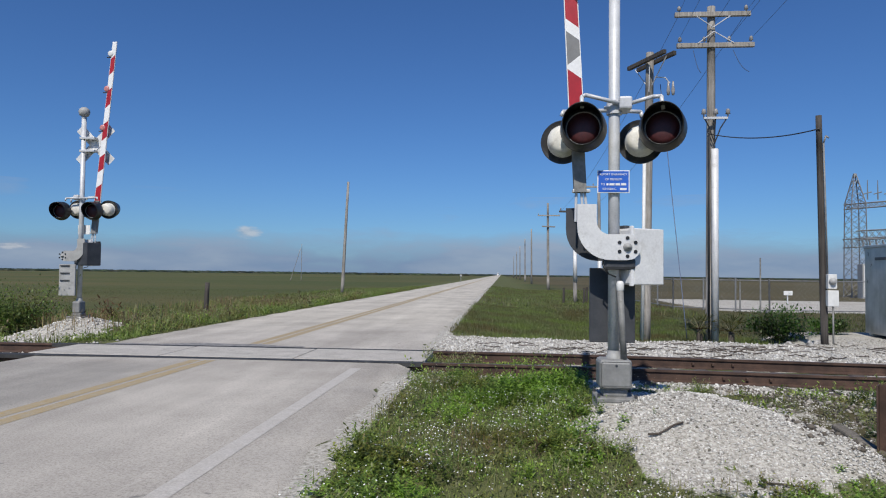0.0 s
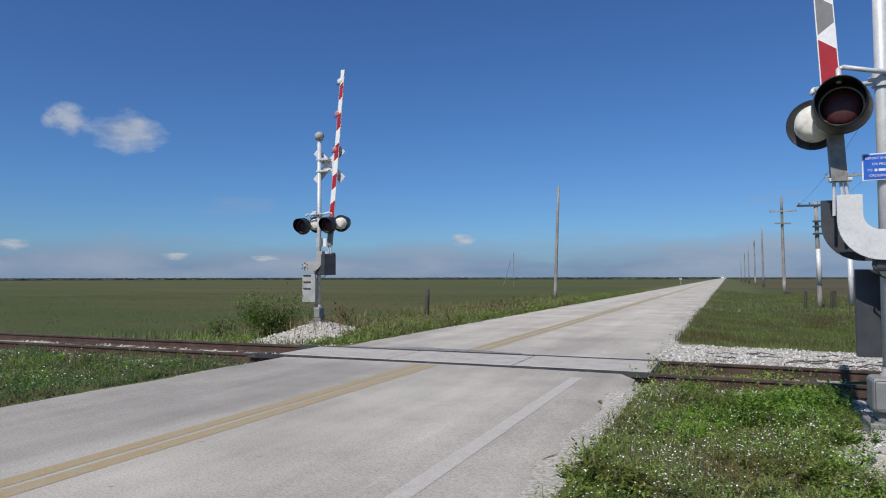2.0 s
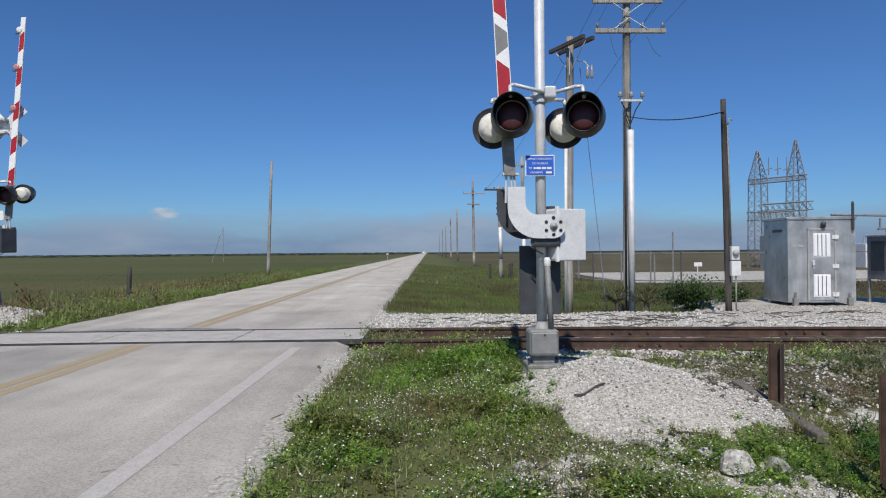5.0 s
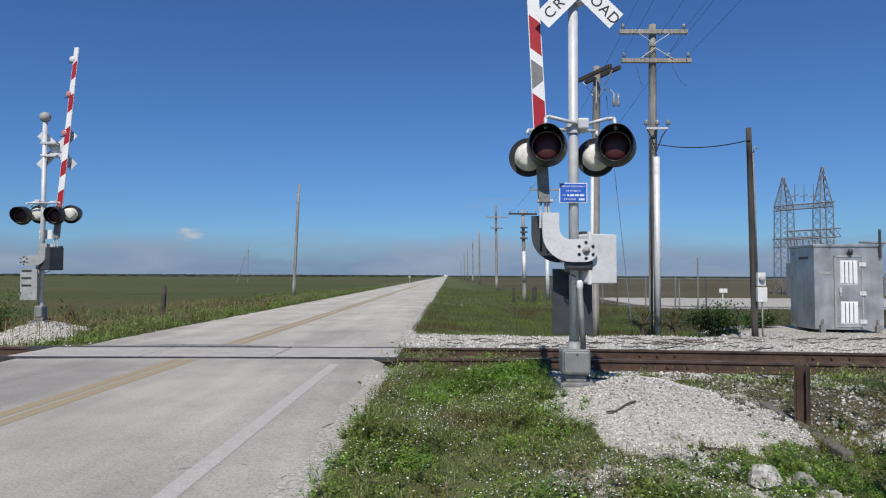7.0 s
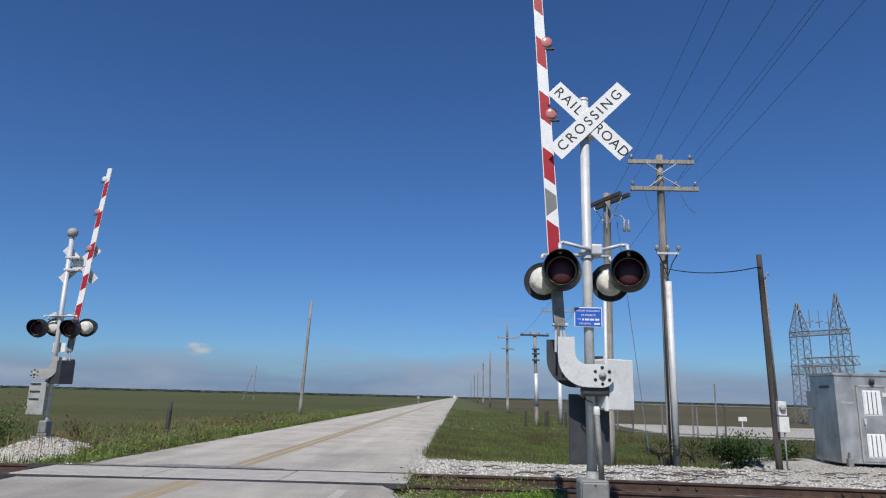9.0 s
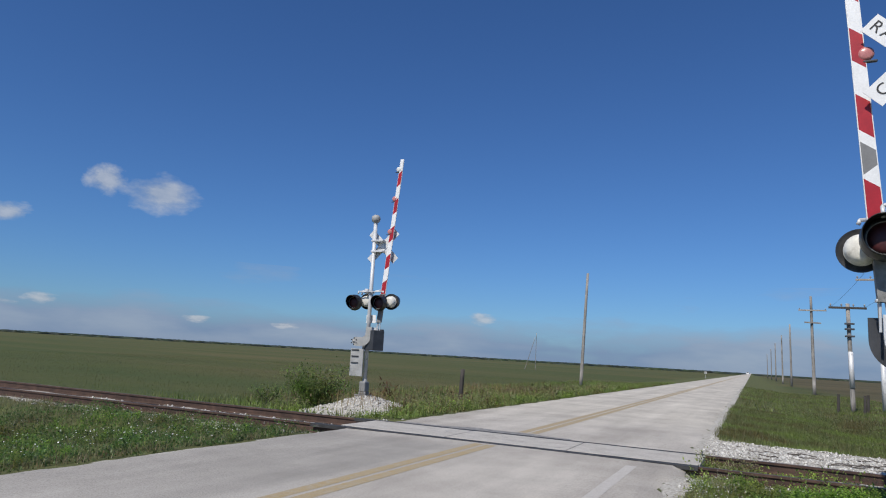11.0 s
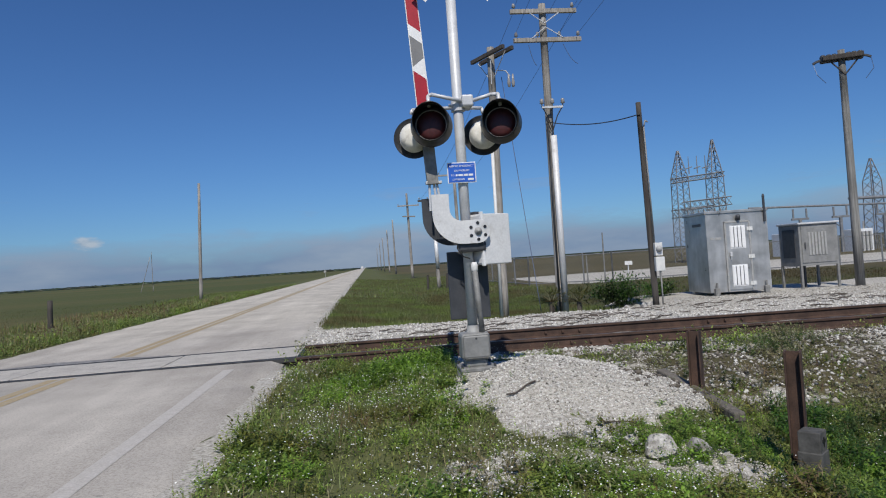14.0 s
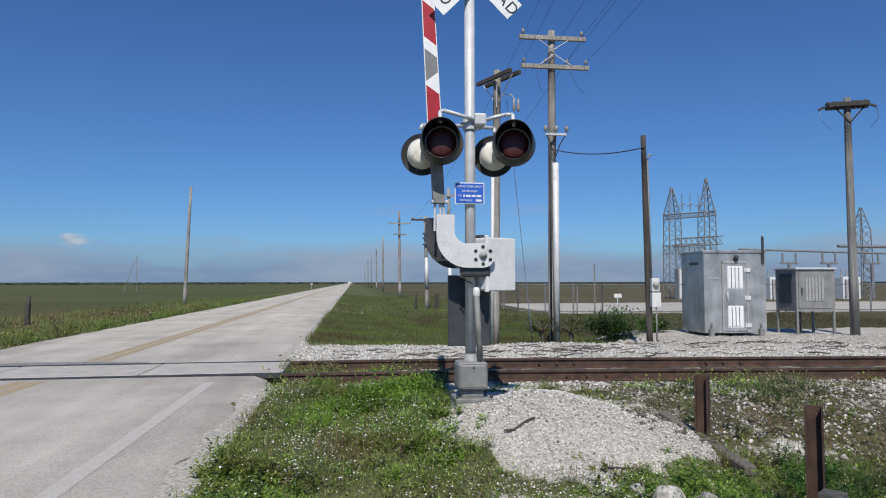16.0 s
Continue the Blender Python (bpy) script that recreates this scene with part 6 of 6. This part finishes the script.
x, y = spots(5500, -16, -7.4, 12.4, 70, lambda a, b: np.clip(1.05 - 1.3 * gravel_mask(a, b), 0, 1))
growth("roadside_grass", BLADE, x, y, 0.2, 0.14, 5, 0.04, 0.08, GRASS, "tall roadside grass across the road", "grass", (-0.5, 0.7))
plants("roadside_weed", BUSHY, 1500, (-11.5, -7.4, 12.6, 48), lambda a, b: np.clip(1.1 - 1.3 * gravel_mask(a, b), 0, 1) * smooth((wob(a, b, 0.9, 2.0) + 0.5 * wob(a, b, 2.3, 1.0) + 0.3) / 0.5) * np.clip(1.4 + (a + 7.3) / 3, 0.1, 1), 0.18, 0.42, WEED, "leafy green roadside weeds across the road", near=False)
plants("roadside_weed", WISPY, 1300, (-13, -7.6, 12.8, 48), lambda a, b: np.clip(1.1 - 1.3 * gravel_mask(a, b), 0, 1) * smooth((wob(a, b, 0.8, 5.0) + 0.2) / 0.5), 0.22, 0.55, DULL, "greyish seeding weeds across the road", near=False)
plants("dead_weed", WISPY, 420, (-13, -9.0, 15, 34), lambda a, b: smooth((wob(a, b, 0.6, 1.0)) / 0.4), 0.30, 0.65, REDDISH, "brown dead weed stalks at the prairie edge", near=False)
plants("left_weed", BUSHY, 1300, (-15, -7.45, 2.0, 9.3), lambda a, b: smooth((wob(a, b, 1.1, 2.0) + 0.3) / 0.5), 0.12, 0.26, SHRUB, "dark green weeds on the verge before the track", near=False)
x, y = spots(1500, -15, -8.0, 14, 40, lambda a, b: 0.8 * (wob(a, b, 0.7, 1.0) > -0.1))
growth("dry_grass", BLADE, x, y, 0.33, 0.3, 6, 0.04, 0.045, DRYGRASS, "pale dry grass stalks along the prairie edge", "grass", (-0.45, 0.55))
# prairie grass in the field, nearest part
x, y = spots(9000, -60, -14, 13, 60, lambda a, b: np.ones_like(a))
growth("prairie_grass", BLADE, x, y, 0.08, 0.5, 5, 0.01, 0.12, PRAIRIE, "low green prairie grass", "grass", (-0.9, 1.0))
x, y = spots(5000, 1.5, 24, 18.5, 34, lambda a, b: np.ones_like(a))
growth("prairie_grass", BLADE, x, y, 0.09, 0.3, 5, 0.02, 0.2, PRAIRIE, "brownish prairie grass before the yard", "grass", (-0.5, 0.7))
# weeds between the rails and along the near rail
x, y = spots(1500, -1.5, 1.2, 8.6, 11.2, lambda a, b: 0.8 * np.clip(1.2 - (a + 1.4) / 2.4, 0.1, 1))
growth("track_weeds", LEAF, x, y, 0.032, 0.05, 7, 0.10, 0.6, WEED, "small weeds in the ballast by the road", "weeds")
x, y = spots(160, -1.40, -0.5, 9.3, 10.9, lambda a, b: np.ones_like(a))
growth("track_weeds", LEAF, x, y, 0.026, 0.05, 22, 0.16, 0.6, DULL, "low weeds at the end of the crossing panel", "weeds")
x, y = spots(900, 2.6, 9, 7.4, 9.0, lambda a, b: 0.9 * (wob(a, b, 1.5, 4.0) > 0.1))
growth("ballast_weeds", LEAF, x, y, 0.034, 0.06, 8, 0.10, 0.6, WEED, "thin weeds in the ballast", "weeds")


def shrub(name, cx, cy, w, h, n, seed, label, material=SHRUB, leaf=0.07):
    r = np.random.default_rng(seed)
    root = thing(name, label, "bush")
    z0 = float(land(cx, cy))
    bm = B()
    tips = []
    for k in range(9):
        an, ln = r.uniform(0, 6.28), r.uniform(0.5, 1.0)
        p = Vector((cx + r.normal(0, 0.08), cy + r.normal(0, 0.08), z0 - 0.03))
        q = Vector((cx + math.cos(an) * w * 0.5 * ln, cy + math.sin(an) * w * 0.4 * ln, z0 + h * r.uniform(0.45, 0.95)))
        tube(bm, p, q, 0.018, 0.006, 5)
        tips += [p.lerp(q, u) for u in (0.4, 0.6, 0.8, 0.95)]
    part("stems", bm, TIE, root)
    c = np.array([list(t) for t in tips])
    idx = r.integers(0, len(c), n)
    pl = c[idx] + r.normal(0, 1, (n, 3)) * np.array([w, w * 0.8, h]) * 0.13
    pl[:, 2] = np.maximum(pl[:, 2], z0 + 0.02)
    scatter("leaves", *LEAF, pl, r.uniform(0.6, 1.4, (n, 1)) * np.array([[0.6, 1, 1]]) * leaf, r.uniform(0, 6.28, n), -r.uniform(0, 1.4, n), material, "", "", root)


shrub("bush", 6.9, 17.3, 1.7, 0.85, 4200, 1, "low dark green bush beyond the track", SHADY, 0.05)
shrub("bush", 8.0, 17.3, 1.0, 0.45, 1600, 2, "low dark green bush by the gravel pad", SHADY, 0.05)
shrub("bush", -12.2, 15.4, 1.9, 1.25, 8000, 3, "green bush beside the far signal", BUSHGREEN, 0.045)
shrub("bush", -14.2, 15.9, 1.3, 0.7, 1300, 4, "small green bush in the prairie edge", BUSHGREEN, 0.045)
shrub("bush", -11.6, 16.9, 1.1, 0.75, 1000, 5, "small green bush behind the far signal", BUSHGREEN, 0.045)
# palmetto at the foot of the tall pole
for cx, cy, s in ((4.85, 17.3, 1.0), (5.6, 17.2, 0.9)):
    pm = thing("palmetto", "ragged palmetto with drooping dry fronds at the pole's foot", "palmetto")
    z0 = float(land(cx, cy))
    bm = B()
    tube(bm, (cx, cy, z0 - 0.05), (cx, cy, z0 + 0.4 * s), 0.09, 0.07, 8)
    part("trunk", bm, TIE, pm)
    for k in range(16):
        an, el = k * 2.4, random.uniform(-0.2, 1.1)
        bm = B()
        base = Vector((cx, cy, z0 + 0.4 * s))
        dirv = Vector((math.cos(an) * math.cos(el), math.sin(an) * math.cos(el), math.sin(el)))
        mid = base + dirv * 0.32 * s
        tube(bm, base, mid, 0.01, 0.008, 4)
        side = dirv.cross(Vector((0, 0, 1))).normalized()
        for j in range(9):
            f = (j - 4) / 4
            tipv = mid + (dirv * (1 - 0.5 * abs(f)) + side * f * 0.9) * 0.36 * s + Vector((0, 0, -0.16 * s * random.random()))
            wv = (tipv - mid).cross(Vector((0.2, 0.1, 1))).normalized() * 0.016
            bm.faces.new((bm.verts.new(mid - wv * 0.4), bm.verts.new(mid.lerp(tipv, 0.5) - wv), bm.verts.new(tipv), bm.verts.new(mid.lerp(tipv, 0.5) + wv)))
        part("frond", bm, PALM, pm)

# far scrub along the horizon
n = 5200
an = rng.uniform(-1.35, 1.35, n)
dist = rng.uniform(620, 1500, n)
px, py = np.sin(an) * dist, np.cos(an) * dist
ok = np.abs(px + 4.4) > 9
px, py = px[ok], py[ok]
n = len(px)
sc = np.stack((rng.uniform(6, 16, n), rng.uniform(5, 12, n), rng.uniform(0.9, 2.0, n) * np.where(px < 0, 1.35, 0.8)), 1)
scatter("far_scrub", *PEBBLE, np.stack((px, py, np.full(n, -0.3)), 1), sc, rng.uniform(0, 6.28, n), np.zeros(n), FARWOOD, "distant dark scrub along the flat horizon", "far woods")

# ---- loose limestone ----
def stones(name, n, x0, x1, y0, y1, keep, lo, hi, label, material=None):
    x, y = spots(n, x0, x1, y0, y1, keep)
    ok = ((x > ROAD_R + 0.02) | (x < ROAD_L)) & (np.abs(np.abs(y - track_y(x)) - 0.75) > 0.09)
    ok &= (np.abs(y - track_y(x)) > 0.68) | (x < ROAD_L) | ((rng.random(len(x)) < 0.15) & (x < 1.3))
    x, y = x[ok], y[ok]
    m = len(x)
    s = rng.uniform(lo, hi, m) * rng.uniform(0.5, 1.2, m)
    return scatter(name, *PEBBLE, np.stack((x, y, land(x, y) + s * 0.25), 1), s[:, None] * rng.uniform(0.7, 1.3, (m, 3)), rng.uniform(0, 6.28, m), rng.uniform(-0.6, 0.6, m), material or STONE, label, "gravel")


bare = lambda a, b: np.clip(gravel_mask(a, b) * 1.3 - 0.25, 0, 1)
stones("mound_gravel", 42000, 0.3, 3.6, 3.4, 8.6, bare, 0.006, 0.016, "loose white crushed limestone on the mound")
stones("ballast", 26000, -1.5, 12, 7.8, 15.4, lambda a, b: bare(a, b) * np.where((a > 6) & (b > 13.2), 0.12, 1.0), 0.010, 0.032, "coarse white limestone ballast beside the rails")
stones("road_edge_gravel", 3000, -1.5, -0.9, 1.0, 16, bare, 0.004, 0.010, "loose white stones along the road edge")
stones("left_mound_gravel", 3500, -12.5, -8.2, 12, 17, bare, 0.015, 0.04, "loose white stones round the far signal")
stones("pad_gravel", 9000, 6, 16, 12.5, 16, bare, 0.008, 0.024, "white gravel of the equipment pad", PADSTONE)
stones("white_rubble", 4200, 2.6, 8.5, 5.9, 9.0, lambda a, b: 0.8 * (wob(a, b, 1.7, 2.0) + 0.5 * wob(a, b, 5.0, 1.0) > 0.0), 0.010, 0.030, "broken white limestone scattered beside the track")
stones("rubble", 12000, 2.4, 8.5, 5.5, 8.9, lambda a, b: 0.55 * (0.35 + 0.65 * (wob(a, b, 2.3, 5.0) > -0.1)), 0.010, 0.036, "scattered dirty rubble beside the track", RUBBLE)
stones("left_ballast", 2500, -16, -7.4, 8.6, 12, lambda a, b: 0.4 * np.ones_like(a), 0.018, 0.045, "white ballast scattered by the rails")


# ---- far cloud bank ----
def cloud_build(nt, b):
    tc = nt.nodes.new("ShaderNodeTexCoord")
    mp = nt.nodes.new("ShaderNodeMapping")
    mp.inputs["Scale"].default_value = (0.0011, 0.0011, 0.0042)
    nt.links.new(tc.outputs["Object"], mp.inputs[0])
    n1 = node(nt, "ShaderNodeTexNoise", Scale=1.0, Detail=7.0, Roughness=0.55)
    nt.links.new(mp.outputs[0], n1.inputs["Vector"])
    sep = nt.nodes.new("ShaderNodeSeparateXYZ")
    nt.links.new(tc.outputs["Object"], sep.inputs[0])
    low = nt.nodes.new("ShaderNodeMapRange")
    low.inputs[1].default_value, low.inputs[2].default_value = 300.0, 70.0
    low.inputs[3].default_value, low.inputs[4].default_value = 0.0, 0.52
    nt.links.new(sep.outputs[2], low.inputs[0])
    s = nt.nodes.new("ShaderNodeMath")
    s.operation = "ADD"
    nt.links.new(n1.outputs["Fac"], s.inputs[0])
    nt.links.new(low.outputs[0], s.inputs[1])
    alpha = ramp(nt, s.outputs[0], [(0.58, (0, 0, 0)), (0.92, (0.85, 0.85, 0.85))])
    col = ramp(nt, n1.outputs["Fac"], [(0.38, (0.26, 0.37, 0.60)), (0.66, (0.44, 0.53, 0.70))])
    em = nt.nodes.new("ShaderNodeEmission")
    nt.links.new(col, em.inputs[0])
    em.inputs[1].default_value = 0.75
    tr = nt.nodes.new("ShaderNodeBsdfTransparent")
    m = nt.nodes.new("ShaderNodeMixShader")
    nt.links.new(alpha, m.inputs[0])
    nt.links.new(tr.outputs[0], m.inputs[1])
    nt.links.new(em.outputs[0], m.inputs[2])
    nt.links.new(m.outputs[0], nt.nodes["Material Output"].inputs[0])


CLOUDS = mat("far_cloud_bank", cloud_build)
bm = B()
prev = None
for k in range(97):
    an = 2 * math.pi * k / 96
    cur = [bm.verts.new((math.sin(an) * 4300, math.cos(an) * 4300, z)) for z in (-60, 500)]
    if prev:
        bm.faces.new((prev[0], cur[0], cur[1], prev[1]))
    prev = cur
solo("backdrop", bm, CLOUDS, "low grey-blue cloud bank along the horizon", "sky backdrop", kind="structure")


# a few small fair-weather clouds high over the prairie
def puff_build(nt, b):
    tc = nt.nodes.new("ShaderNodeTexCoord")
    n1 = node(nt, "ShaderNodeTexNoise", Scale=2.2, Detail=7.0, Roughness=0.6)
    oi = nt.nodes.new("ShaderNodeObjectInfo")
    add = nt.nodes.new("ShaderNodeVectorMath")
    nt.links.new(tc.outputs["Generated"], add.inputs[0])
    sc = nt.nodes.new("ShaderNodeVectorMath")
    sc.operation = "SCALE"
    sc.inputs[0].default_value = (37, 17, 5)
    nt.links.new(oi.outputs["Random"], sc.inputs[3])
    nt.links.new(sc.outputs[0], add.inputs[1])
    nt.links.new(add.outputs[0], n1.inputs["Vector"])
    ctr = nt.nodes.new("ShaderNodeVectorMath")
    ctr.operation = "DISTANCE"
    ctr.inputs[1].default_value = (0.5, 0.5, 0.5)
    nt.links.new(tc.outputs["Generated"], ctr.inputs[0])
    k = nt.nodes.new("ShaderNodeMath")
    k.operation = "MULTIPLY_ADD"
    k.inputs[1].default_value = -1.35
    nt.links.new(ctr.outputs["Value"], k.inputs[0])
    nt.links.new(n1.outputs["Fac"], k.inputs[2])
    alpha = ramp(nt, k.outputs[0], [(0.02, (0, 0, 0)), (0.36, (0.68, 0.68, 0.68))])
    em = nt.nodes.new("ShaderNodeEmission")
    nt.links.new(ramp(nt, n1.outputs["Fac"], [(0.35, (0.42, 0.50, 0.62)), (0.62, (0.72, 0.76, 0.82))]), em.inputs[0])
    em.inputs[1].default_value = 0.8
    tr = nt.nodes.new("ShaderNodeBsdfTransparent")
    m = nt.nodes.new("ShaderNodeMixShader")
    nt.links.new(alpha, m.inputs[0])
    nt.links.new(tr.outputs[0], m.inputs[1])
    nt.links.new(em.outputs[0], m.inputs[2])
    nt.links.new(m.outputs[0], nt.nodes["Material Output"].inputs[0])


PUFF = mat("small_cloud", puff_build)
for az, el, w, h in ((-48.6, 11.4, 8.0, 4.2), (-52.7, 11.9, 4.4, 3.4), (-59.1, 8.4, 5.5, 2.4), (-62.6, 6.9, 6.5, 4.6), (-21.5, 3.3, 3.6, 1.5), (-55.9, 2.5, 3.4, 1.2), (-59.3, 2.1, 5.0, 1.0), (-44.9, 1.8, 3.4, 0.9), (-62.5, 2.9, 3.2, 1.4), (-38.0, 1.7, 3.0, 0.8)):
    a, e, R = radians(az), radians(el), 4000.0
    c = Vector((math.sin(a) * math.cos(e) * R, math.cos(a) * math.cos(e) * R, math.sin(e) * R))
    side, upv = Vector((math.cos(a), -math.sin(a), 0)), Vector((-math.sin(a) * math.sin(e), -math.cos(a) * math.sin(e), math.cos(e)))
    hw, hh = R * math.tan(radians(w / 2)), R * math.tan(radians(h / 2))
    bm = B()
    bm.faces.new([bm.verts.new((sx * hw, sy * hh, 0)) for sx, sy in ((-1, -1), (1, -1), (1, 1), (-1, 1))])
    ob = solo("cloud", bm, PUFF, "small soft white fair-weather cloud", "cloud", "clouds", kind="structure")
    ob.matrix_basis = Matrix.Translation(c) @ Matrix((side, upv, side.cross(upv))).transposed().to_4x4()
